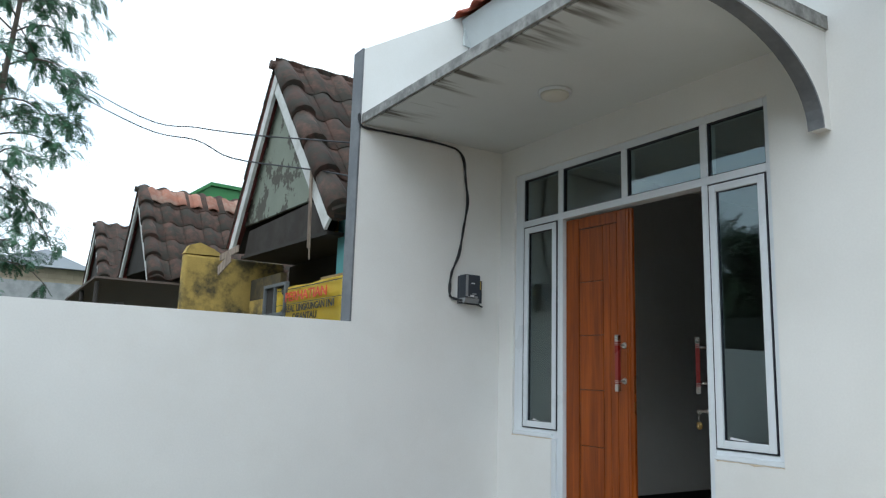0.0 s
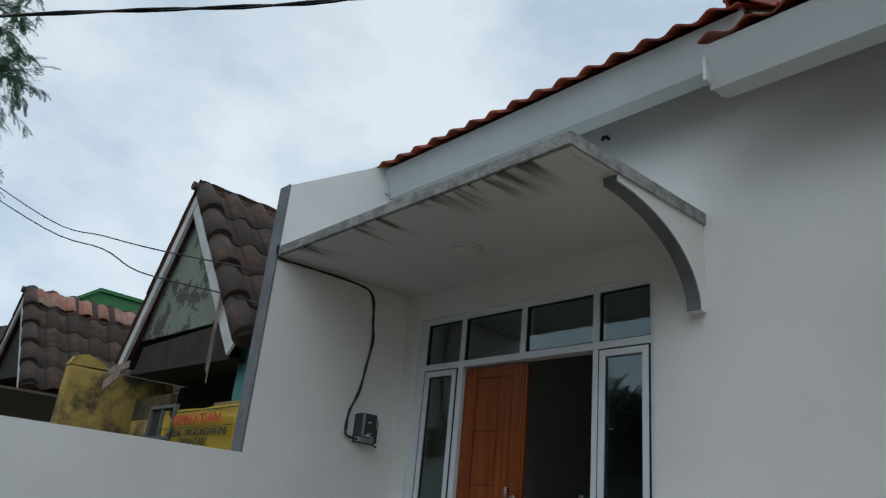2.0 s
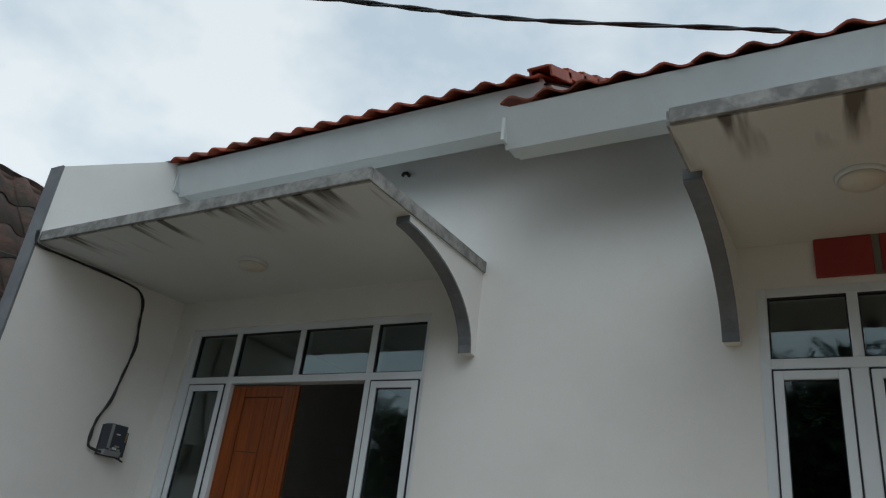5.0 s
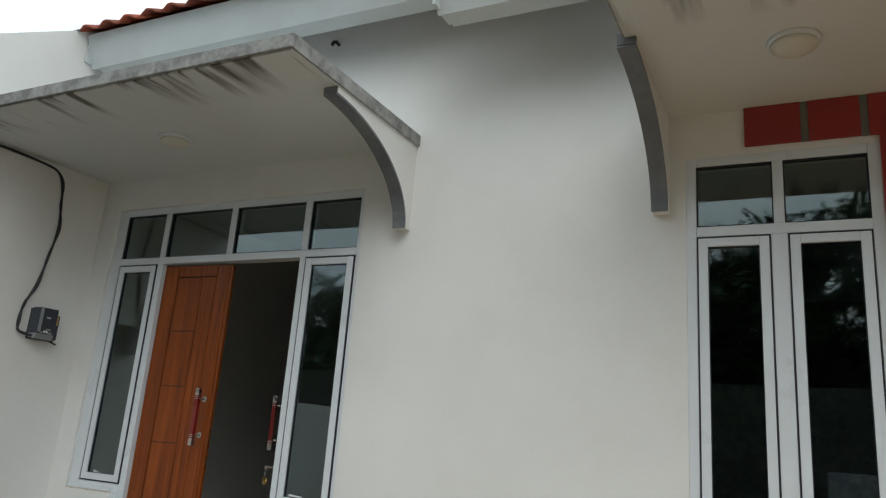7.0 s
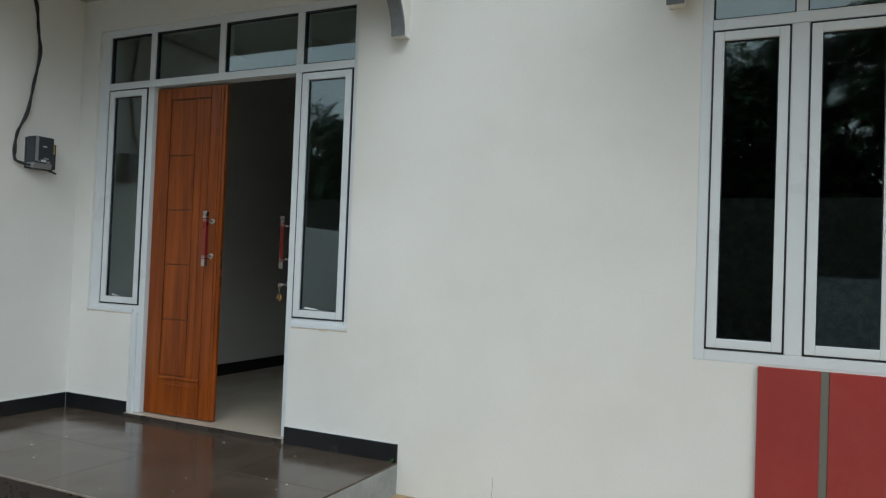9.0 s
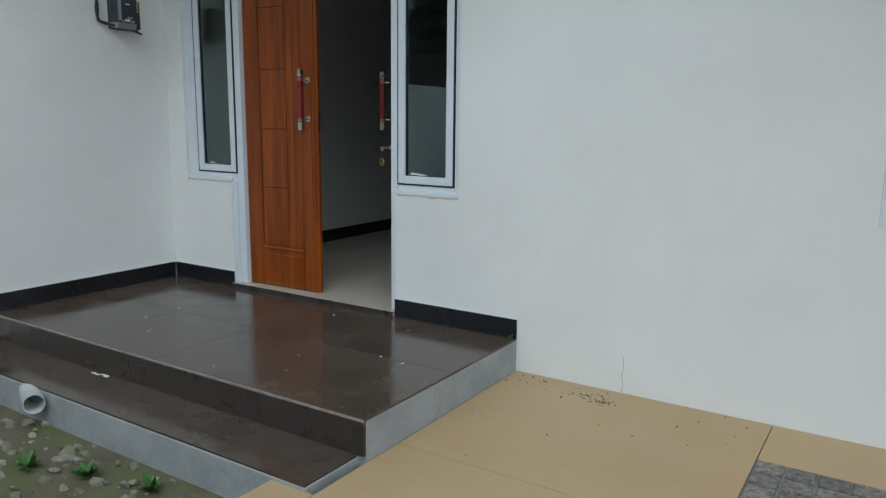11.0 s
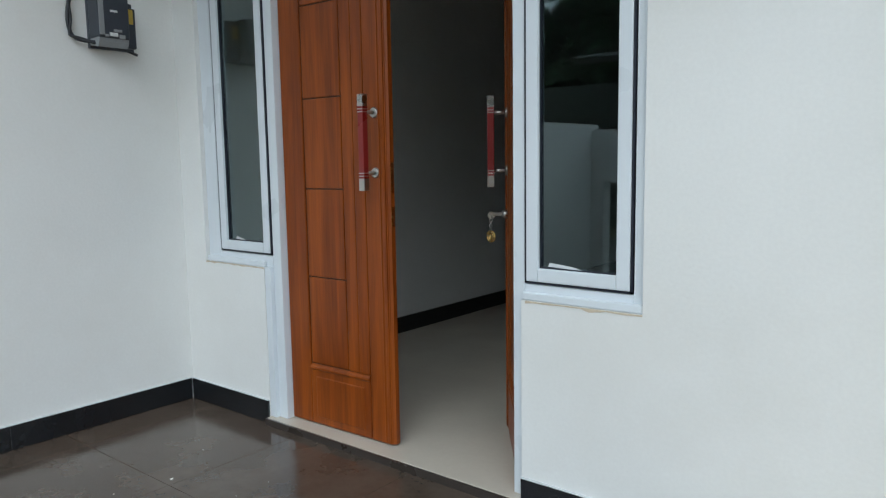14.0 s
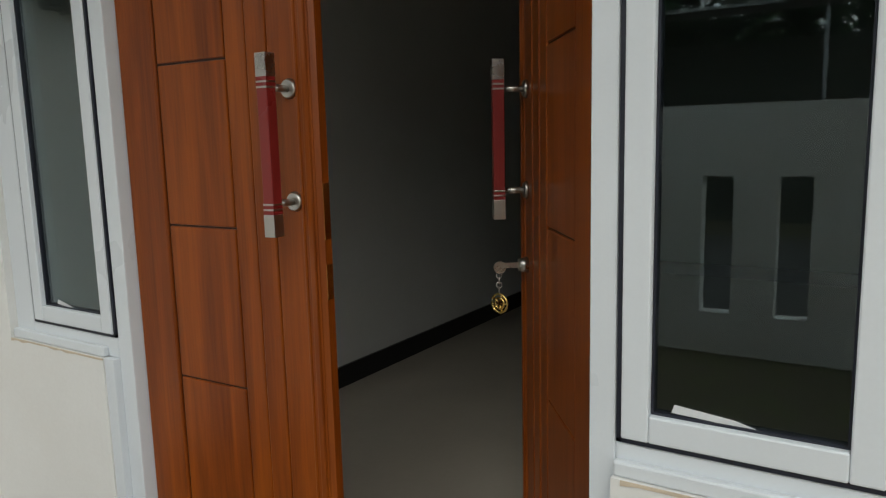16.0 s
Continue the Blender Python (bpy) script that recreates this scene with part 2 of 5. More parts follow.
# near-black for dark boards, and for shade painted into porch and open gables
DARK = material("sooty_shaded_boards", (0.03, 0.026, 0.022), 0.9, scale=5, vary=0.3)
GREENR = material("green_sheet_roof", (0.035, 0.17, 0.05), 0.6, scale=2, vary=0.1)
BRICKB = material("pale_block_wall", (0.36, 0.30, 0.22), 0.9, scale=2, vary=0.15, bump=0.4, island=0.12)
SLATE = material("grey_sheet_roof", (0.19, 0.21, 0.23), 0.7, scale=1, vary=0.1)
BANNER = material("yellow_vinyl_banner", (0.74, 0.53, 0.035), 0.45, scale=4, vary=0.06, bump=0.05)
BANRED = material("banner_red_ink", (0.62, 0.06, 0.02), 0.5, bump=0)
BANBLK = material("banner_black_ink", (0.02, 0.02, 0.02), 0.5, bump=0)
CABLE = material("black_cable_sheath", (0.015, 0.016, 0.02), 0.5, bump=0)
METERC = material("dark_slate_meter_case", (0.035, 0.042, 0.055), 0.35, scale=10, vary=0.1, bump=0.05)
METERG = material("grey_plastic", (0.25, 0.26, 0.27), 0.45, bump=0.05)
STICKER = material("yellow_sticker", (0.62, 0.44, 0.08), 0.5, bump=0)
PALE = material("pale_print", (0.6, 0.62, 0.63), 0.5, bump=0)
LAMPG = material("opal_lamp_glass", (0.62, 0.61, 0.55), 0.35, bump=0.02, vary=0.03)
SOIL = material("mossy_soil", (0.10, 0.085, 0.055), 0.95, scale=6, vary=0.35, grain=70, bump=1.0, second=(0.10, 0.12, 0.035), amount=0.7)
ASPH = material("worn_asphalt", (0.06, 0.06, 0.06), 0.9, scale=3, vary=0.2, bump=0.5)
LEAF = material("fresh_green_leaf", (0.055, 0.15, 0.075), 0.55, scale=3, vary=0.25, bump=0, island=0.3)
LEAFD = material("deep_green_leaf", (0.035, 0.085, 0.03), 0.55, scale=3, vary=0.25, bump=0, island=0.35)
BARK = material("grey_bark", (0.12, 0.10, 0.08), 0.9, scale=12, vary=0.3, bump=0.8)
PVC = material("grey_pvc_pipe", (0.42, 0.43, 0.43), 0.45, scale=10, vary=0.1, second=(0.25, 0.24, 0.22), amount=0.5)
PEBB = material("washed_pebble_tile", (0.20, 0.18, 0.155), 0.8, scale=60, vary=0.5, grain=200, bump=1.0, second=(0.05, 0.05, 0.055), amount=0.7, island=0.35)
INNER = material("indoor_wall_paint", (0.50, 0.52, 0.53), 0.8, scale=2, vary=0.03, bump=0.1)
CRUMB = material("dry_mortar_crumb", (0.62, 0.60, 0.55), 0.9, bump=0.2)


# ---- building tools ----
def box(bm, x0, x1, y0, y1, z0, z1, bevel=0.0):
    vs = [bm.verts.new((x, y, z)) for x in (x0, x1) for y in (y0, y1) for z in (z0, z1)]
    fs = [bm.faces.new([vs[i] for i in f]) for f in ((0, 1, 3, 2), (4, 6, 7, 5), (0, 4, 5, 1), (2, 3, 7, 6), (0, 2, 6, 4), (1, 5, 7, 3))]
    if bevel:
        es = list({e for f in fs for e in f.edges})
        bmesh.ops.bevel(bm, geom=es, offset=bevel, segments=2, affect="EDGES", profile=0.5)
    return bm


def prism(bm, outline, axis, a, b):
    """Outline of (u, v) pairs pushed along the axis x, y or z from a to b."""
    def at(u, v, w):
        return (w, u, v) if axis == "x" else (u, w, v) if axis == "y" else (u, v, w)
    lo, hi = [bm.verts.new(at(u, v, a)) for u, v in outline], [bm.verts.new(at(u, v, b)) for u, v in outline]
    k = len(outline)
    bm.faces.new(lo), bm.faces.new(hi[::-1])
    for i in range(k):
        bm.faces.new((lo[i], hi[i], hi[(i + 1) % k], lo[(i + 1) % k]))
    return bm


def tube(bm, points, radius, sides=8, end=None):
    """A tube along points; radius tapers to end."""
    pts = [Vector(p) for p in points]
    rings = []
    for i, p in enumerate(pts):
        d = (pts[min(i + 1, len(pts) - 1)] - pts[max(i - 1, 0)]).normalized()
        u = d.cross(Vector((0, 0, 1)) if abs(d.z) < 0.95 else Vector((1, 0, 0))).normalized()
        v = d.cross(u)
        r = radius if end is None else radius + (end - radius) * i / (len(pts) - 1)
        rings.append([bm.verts.new(p + r * (math.cos(2 * math.pi * k / sides) * u + math.sin(2 * math.pi * k / sides) * v)) for k in range(sides)])
    for a, b in zip(rings, rings[1:]):
        for k in range(sides):
            f = bm.faces.new((a[k], a[(k + 1) % sides], b[(k + 1) % sides], b[k]))
            f.smooth = True
    bm.faces.new(rings[0][::-1]), bm.faces.new(rings[-1])
    return bm


def mesh_of(name, bm, mat):
    bmesh.ops.recalc_face_normals(bm, faces=bm.faces)
    me = bpy.data.meshes.new(name)
    bm.to_mesh(me)
    bm.free()
    me.materials.append(mat)
    return me


def part(name, bm, mat, parent=None, label=""):
    ob = new(name, mesh_of(name, bm, mat))
    if parent:
        ob.parent = parent
    if label:
        ob["label"] = label
    return ob


def thing(name, label, category, at=(0, 0, 0), group="", kind=""):
    ob = new(name)
    ob.location = at
    ob.empty_display_size = 0.1
    return tagged(ob, label, category, group, kind)


def piece(name, me, parent, m):
    ob = new(name, me)
    ob.parent = parent
    ob.matrix_basis = m
    return ob


def structure(name, bm, mat, label, category):
    return tagged(part(name, bm, mat), label, category, kind="structure")


def sag(a, b, drop, n=14):
    a, b = Vector(a), Vector(b)
    return [a.lerp(b, i / n) - Vector((0, 0, drop * 4 * (i / n) * (1 - i / n))) for i in range(n + 1)]


B = bmesh.new

# ---- setting: ground, floors, walls, roof of the white house ----
bm = B()
box(bm, -400, 400, -400, 400, -0.34, -0.14)
structure("ground", bm, SOIL, "mossy bare soil with grass and rubble", "ground")
bm = B()
box(bm, -60, 60, -9.5, -4.6, -0.136, -0.09)
structure("road", bm, ASPH, "narrow worn asphalt lane", "road")

bm = B()
box(bm, -0.13, 0.165, 0, 0.13, -0.2, 2.94)
box(bm, 0.165, 0.578, 0, 0.13, -0.2, 0.832)
box(bm, 1.845, 2.238, 0, 0.13, -0.2, 0.832)
box(bm, 0.578, 1.845, 0, 0.13, -0.2, 0.163)
box(bm, 0.165, 2.238, 0, 0.13, 2.72, 2.94)
box(bm, 2.238, 4.065, 0, 0.13, -0.2, 2.94)
box(bm, 4.065, 4.88, 0, 0.13, -0.2, 0.845)
box(bm, 4.065, 4.88, 0, 0.13, 2.712, 2.94)
box(bm, 4.88, 8.0, 0, 0.13, -0.2, 2.94)
box(bm, -0.0, 8.0, 0, 0.13, 2.94, 3.70)
box(bm, -0.0, 3.04, 0, 0.13, 3.70, 4.155)
box(bm, 3.04, 8.0, 0, 0.13, 3.70, 3.965)
wall_front = structure("wall_front", bm, WHITE, "white painted plaster front wall with hairline cracks", "wall")

PITCH = 0.624
bm = B()
prism(bm, [(-1.23, -0.2), (-1.23, 3.466), (0.0, 3.466 + PITCH * 1.23), (5.13, 3.466 + PITCH * 6.36), (5.13, -0.2)], "x", -0.13, 0.0)
wall_left = structure("wall_left", bm, WHITE, "white painted side wall with a sloping top", "wall")
bm = B()
box(bm, -0.132, 0.002, -1.244, -1.2305, 1.5565, 3.468)
part("edge_band", bm, GREY, wall_left, "dark grey painted wall end")
bm = B()
prism(bm, [(-0.50, 3.915), (-0.50, 3.93), (2.9, 3.93 + PITCH * 3.4), (2.9, 3.915 + PITCH * 3.4)], "x", -0.135, 0.012)
part("coping", bm, GREY, wall_left, "dark grey sloping coping")
bm = B()
box(bm, -0.13, 0.0, -4.06, -1.2302, -0.2, 1.556)
structure("wall_boundary", bm, WHITE, "low white plastered boundary wall", "wall")
# street wall with upright slots
bm = B()
SLOTS = [0.222 + 0.463 * k for k in range(7)]
box(bm, 0.0, 3.35, -4.06, -3.93, 1.05, 1.51)
box(bm, 0.0, 3.35, -4.06, -3.93, -0.2, 0.14)
edges = [0.0] + [e for s in SLOTS for e in (s - 0.1, s + 0.1)] + [3.35]
for a, b in zip(edges[::2], edges[1::2]):
    box(bm, a, b, -4.06, -3.93, 0.14, 1.05)
structure("wall_street", bm, WHITE, "white street wall with upright slots", "wall")

# rooms behind the front wall
bm = B()
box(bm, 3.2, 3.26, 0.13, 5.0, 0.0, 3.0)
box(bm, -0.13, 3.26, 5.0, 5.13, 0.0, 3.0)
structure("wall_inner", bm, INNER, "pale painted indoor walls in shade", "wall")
# second room: dark cement colour stands in for the gloom behind the window
bm = B()
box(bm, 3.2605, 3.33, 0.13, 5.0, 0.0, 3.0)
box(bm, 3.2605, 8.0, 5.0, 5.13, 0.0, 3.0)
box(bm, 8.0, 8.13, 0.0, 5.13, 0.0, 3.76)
structure("wall_bedroom", bm, WORN, "walls of an unlit room, its gloom put into their colour", "wall")
bm = B()
box(bm, -0.0, 8.0, 0.13, 5.0, 3.0, 3.1)
structure("ceiling", bm, INNER, "plain pale indoor ceiling", "ceiling")
bm = B()
box(bm, 0.0, 8.0, 0.13, 5.0, 0.1, 0.192)
floor_in = structure("floor_indoor", bm, BEIGE, "cream tiled indoor floor", "floor")
bm = B()
box(bm, 0.0, 0.012, 0.13, 5.0, 0.192, 0.292)
box(bm, 3.188, 3.2, 0.13, 5.0, 0.192, 0.292)
box(bm, 0.012, 3.188, 4.988, 5.0, 0.192, 0.292)
structure("baseboard_indoor", bm, SKIRT, "black glazed indoor skirting", "baseboard")

# porch platform and lower tread
bm = B()
box(bm, 0.0, 2.59, -1.188, 0.0, -0.2, 0.153, 0.003)
porch = structure("floor_porch", bm, CONC, "raised porch with glossy brown tiles and bare cement side", "porch")
bm = B()
box(bm, 0.0, 2.56, -1.478, -1.188, -0.2, 0.012, 0.004)
tread = structure("floor_step", bm, CONC, "low entrance step with brown tiles and grey cement front", "step")
bm = B()
box(bm, 0.0, 2.588, -1.202, -1.1885, 0.022, 0.153)
part("riser", bm, RISER, porch, "dark brown riser tiles")
bm = B()
box(bm, 0.0, 2.59, -1.206, -1.2003, 0.1535, 0.1625)
part("nosing", bm, material("pale_worn_nosing", (0.26, 0.22, 0.19), 0.4, scale=30, vary=0.3), porch, "pale worn tile edge")
bm = B()
box(bm, 0.58, 1.843, -0.02, 0.135, 0.15, 0.192, 0.003)
structure("threshold", bm, BEIGE, "cream stone door threshold", "threshold")
bm = B()
box(bm, 0.582, 1.842, -0.030, -0.0205, 0.1635, 0.1905)
structure("threshold_face", bm, RISER, "dark brown tile strip below the threshold", "trim")

# carport slab
bm = B()
box(bm, 2.592, 8.0, -5.0, 0.0, -0.2, -0.012)
box(bm, 2.40, 2.592, -5.0, -1.47, -0.2, -0.012)
carport = structure("floor_carport", bm, CONC, "sand yellow carport screed with joints", "pavement")

# canopies
def canopy(name, x0, x1, fins):
    bm = B()
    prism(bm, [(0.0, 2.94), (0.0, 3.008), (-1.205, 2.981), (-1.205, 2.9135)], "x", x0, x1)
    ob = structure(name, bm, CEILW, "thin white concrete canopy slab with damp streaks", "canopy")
    bm = B()
    box(bm, x0 + 0.002, x1 + 0.012, -1.2255, -1.2055, 2.9195, 2.988, 0.004)
    part("front_edge", bm, WORN, ob, "weathered grey cement front edge")
    for side in (x0, x1):
        if side <= 0.01:
            continue
        bm = B()
        s = 1 if side == x1 else -1
        a, b = sorted((side + s * 0.0005, side + s * 0.012))
        prism(bm, [(0.0, 2.946), (0.0, 3.015), (-1.205, 2.988), (-1.205, 2.9195)], "x", a, b)
        part("side_edge", bm, WORN, ob, "weathered grey cement side edge")
    for x in fins:
        bm = B()
        arc = [(-0.84 + 0.78 * math.sin(radians(a)), 2.435 + 0.455 * math.cos(radians(a))) for a in range(0, 91, 6)]
        prism(bm, [(0.0, 2.94), (-0.84, 2.94), *arc, (0.0, 2.435)], "x", x, x + 0.07)
        fin = part("fin", bm, WHITE, ob, "white curved bracket")
        bm = B()
        out = [(-0.84 + 0.78 * math.sin(radians(a)), 2.435 + 0.455 * math.cos(radians(a))) for a in range(0, 91, 6)]
        inn = [(-0.843 + 0.772 * math.sin(radians(a)), 2.431 + 0.447 * math.cos(radians(a))) for a in range(0, 91, 6)]
        prism(bm, out[::-1] + inn, "x", x - 0.004, x + 0.074)
        part("edge_band", bm, GREY, fin, "dark grey painted curved edge")
        bm = B()
        box(bm, x - 0.004, x + 0.074, -0.843, -0.836, 2.89, 2.94)
        part("edge_band", bm, GREY, fin, "dark grey painted end")
    return ob


canopy("canopy_door", 0.0, 2.567, (2.492,))
canopy("canopy_window", 3.945, 6.4, (3.916, 6.33))

# eaves: two stepped roofs
def eave(name, x0, x1, y, z0, z1):
    bm = B()
    lean = 0.09
    prism(bm, [(y, z1), (y + lean, z0), (y + lean + 0.018, z0 + 0.008), (y + 0.02, z1)], "x", x0, x1)
    ob = structure(name, bm, FASCIA, "grey white fascia board under red tiles", "fascia")
    bm = B()
    box(bm, x0 + 0.03, x1, y + lean + 0.0185, y + lean + 0.135, z0 + 0.008, z0 + 0.02)
    part("lip", bm, FASCIA, ob, "narrow board behind the fascia foot")
    bm = B()
    box(bm, x0, x0 + 0.018, y + 0.0205, y + lean + 0.135, z0 + 0.0245, z1)
    part("return_board", bm, FASCIA, ob)
    bm = B()
    box(bm, x1 - 0.018, x1, y + 0.0205, 0.6, z0 + 0.0245, z1 + 0.04)
    part("return_board", bm, FASCIA, ob)
    return ob


eave("fascia_upper", 0.005, 3.04, -0.42, 3.70, 3.925)
eave("fascia_lower", 2.9, 8.0, -0.60, 3.437, 3.65)


def s_tile(w, length, h, sides=7, thick=0.012):
    """One roof tile: a roll and a shallow pan, along +v, with thickness."""
    bm = B()
    prof = []
    for i in range(sides + 1):
        u = i / sides
        prof.append((u * w * 1.04, h * (0.5 + 0.5 * math.cos(2 * math.pi * (u - 0.32))) ** 1.3))
    grid = []
    for v, lift in ((0.0, 0.016), (length, 0.0)):
        top = [bm.verts.new((u, v, z + lift + thick)) for u, z in prof]
        low = [bm.verts.new((u, v, z + lift)) for u, z in prof]
        grid.append((top, low))
    (t0, l0), (t1, l1) = grid
    for i in range(sides):
        f = bm.faces.new((t0[i], t0[i + 1], t1[i + 1], t1[i]))
        f.smooth = True
        bm.faces.new((l0[i + 1], l0[i], l1[i], l1[i + 1]))
        bm.faces.new((l0[i], l0[i + 1], t0[i + 1], t0[i]))
    for a in (0, sides):
        bm.faces.new((l0[a], t0[a], t1[a], l1[a]))
    return bm


def tiled_slope(roof, me_tile, mat, origin, along, up, w, step, cols, rows, near, name="roof_tile", jitter=0.006):
    """Tiles laid in rows; the near columns are parts, the rest one joined part."""
    rng = random.Random(len(roof.name) * 7 + cols)
    along, up = Vector(along).normalized(), Vector(up).normalized()
    nrm = along.cross(up)
    base = Matrix((( along.x, up.x, nrm.x, 0), (along.y, up.y, nrm.y, 0), (along.z, up.z, nrm.z, 0), (0, 0, 0, 1)))
    verts0 = [v.co.copy() for v in me_tile.vertices]
    polys0 = [tuple(p.vertices) for p in me_tile.polygons]
    vs, fs = [], []
    for r in range(rows):
        for c in range(cols):
            p = Vector(origin) + along * (c * w) + up * (r * step) + nrm * rng.uniform(0, jitter)
            m = Matrix.Translation(p) @ base @ Matrix.Rotation(rng.uniform(-0.02, 0.02), 4, "Z")
            if near(r, c):
                piece(name, me_tile, roof, m)
            else:
                k = len(vs)
                vs += [m @ v for v in verts0]
                fs += [tuple(i + k for i in f) for f in polys0]
    if vs:
        me = bpy.data.meshes.new("tile_field")
        me.from_pydata(vs, [], fs)
        me.materials.append(mat)
        ob = new("tile_field", me)
        ob.parent = roof
        ob["kind"] = "stuff"
    return roof


# ---- door and window frames ----
def bars(bm, rects, y0, y1, bevel=0.003):
    for x0, x1, z0, z1 in rects:
        box(bm, x0, x1, y0, y1, z0, z1, bevel)


def sash(parent, x0, x1, z0, z1, y=-0.012):
    """A casement: dark gap, four mitred bars, gasket and pane."""
    w = 0.041
    bm = B()
    bars(bm, [(x0, x1, z0, z0 + 0.0065), (x0, x1, z1 - 0.0065, z1), (x0, x0 + 0.0065, z0, z1), (x1 - 0.0065, x1, z0, z1)], y + 0.004, y + 0.03, 0)
    s = part("sash", bm, GASKET, parent, "black gap round the casement")
    a0, a1, b0, b1 = x0 + 0.007, x1 - 0.007, z0 + 0.007, z1 - 0.007
    bm = B()
    bars(bm, [(a0, a0 + w, b0, b1), (a1 - w, a1, b0, b1), (a0 + w, a1 - w, b0, b0 + w), (a0 + w, a1 - w, b1 - w, b1)], y, y + 0.04, 0.003)
    part("sash_frame", bm, ALU, s, "white aluminium casement frame")
    bm = B()
    g = 0.004
    bars(bm, [(a0 + w, a0 + w + g, b0 + w, b1 - w), (a1 - w - g, a1 - w, b0 + w, b1 - w), (a0 + w + g, a1 - w - g, b0 + w, b0 + w + g), (a0 + w + g, a1 - w - g, b1 - w - g, b1 - w)], y + 0.012, y + 0.03, 0)
    part("gasket", bm, GASKET, s)
    bm = B()
    box(bm, a0 + w + g, a1 - w - g, y + 0.018, y + 0.023, b0 + w + g, b1 - w - g)
    p = part("pane", bm, GLASS, s)
    p.visible_shadow = False
    return s


def fixed_pane(parent, x0, x1, z0, z1, y):
    bm = B()
    g = 0.006
    bars(bm, [(x0, x0 + g, z0, z1), (x1 - g, x1, z0, z1), (x0 + g, x1 - g, z0, z0 + g), (x0 + g, x1 - g, z1 - g, z1)], y, y + 0.03, 0)
    part("gasket", bm, GASKET, parent)
    bm = B()
    box(bm, x0 + g, x1 - g, y + 0.012, y + 0.017, z0 + g, z1 - g)
    p = part("pane", bm, GLASS, parent)
    p.visible_shadow = False


door_frame = thing("door_1", "white aluminium door frame with side casements and transom panes", "door frame", kind="structure")
bm = B()
FY0, FY1 = 0.02, 0.105
bars(bm, [(0.165, 0.25, 0.832, 2.72), (2.203, 2.238, 0.832, 2.72), (0.25, 2.203, 2.675, 2.72),
          (0.25, 2.203, 2.315, 2.362),
          (0.617, 0.668, 0.192, 2.315), (1.803, 1.845, 0.192, 2.315),
          (0.25, 0.617, 0.832, 0.882), (1.845, 2.203, 0.832, 0.882)], FY0, FY1)
bars(bm, [(0.622, 0.666, 2.362, 2.675), (1.207, 1.252, 2.362, 2.675), (1.80, 1.846, 2.362, 2.675)], FY0, FY1)
part("window_frame", bm, ALU, door_frame)
bm = B()
box(bm, 0.579, 0.6165, 0.003, 0.1, 0.192, 0.832, 0.002)
part("jamb_lining", bm, ALU, door_frame)
bm = B()
box(bm, 0.17, 0.578, 0.004, 0.0195, 0.833, 0.858, 0.004)
box(bm, 1.846, 2.237, 0.004, 0.0195, 0.833, 0.858, 0.004)
part("window_sill", bm, ALU, door_frame)
TANFILL = material("tan_mortar_smear", (0.56, 0.47, 0.36), 0.9, scale=20, vary=0.15)
for x0, x1 in ((0.165, 0.578), (1.86, 2.238)):
    bm = B()
    rng = random.Random(int(x0 * 100))
    xs = [x0 + (x1 - x0) * i / 14 for i in range(15)]
    prism(bm, [(x, 0.8318) for x in xs] + [(x, 0.8285 - rng.random() ** 2 * 0.009) for x in xs[::-1]], "y", -0.0016, 0.0014)
    part("mortar_smear", bm, TANFILL, door_frame, "uneven tan mortar line under the sill")
for x0, x1 in ((0.25, 0.622), (0.666, 1.207), (1.252, 1.80), (1.846, 2.203)):
    fixed_pane(door_frame, x0, x1, 2.362, 2.675, 0.03)
sash(door_frame, 0.262, 0.614, 0.884, 2.312, 0.012)
sash(door_frame, 1.848, 2.20, 0.884, 2.312, 0.012)

window_2 = thing("window_2", "white aluminium twin casement window with transom panes", "window", kind="structure")
bm = B()
bars(bm, [(4.065, 4.11, 0.845, 2.712), (4.832, 4.88, 0.845, 2.712), (4.11, 4.832, 2.668, 2.712), (4.11, 4.832, 2.315, 2.364),
          (4.11, 4.832, 0.845, 0.893), (4.43, 4.50, 0.893, 2.315), (4.445, 4.49, 2.364, 2.668)], 0.0, 0.09)
part("window_frame", bm, ALU, window_2)
fixed_pane(window_2, 4.11, 4.445, 2.364, 2.668, 0.01)
fixed_pane(window_2, 4.49, 4.832, 2.364, 2.668, 0.01)
sash(window_2, 4.111, 4.429, 0.895, 2.313, -0.006)
sash(window_2, 4.501, 4.831, 0.895, 2.313, -0.006)


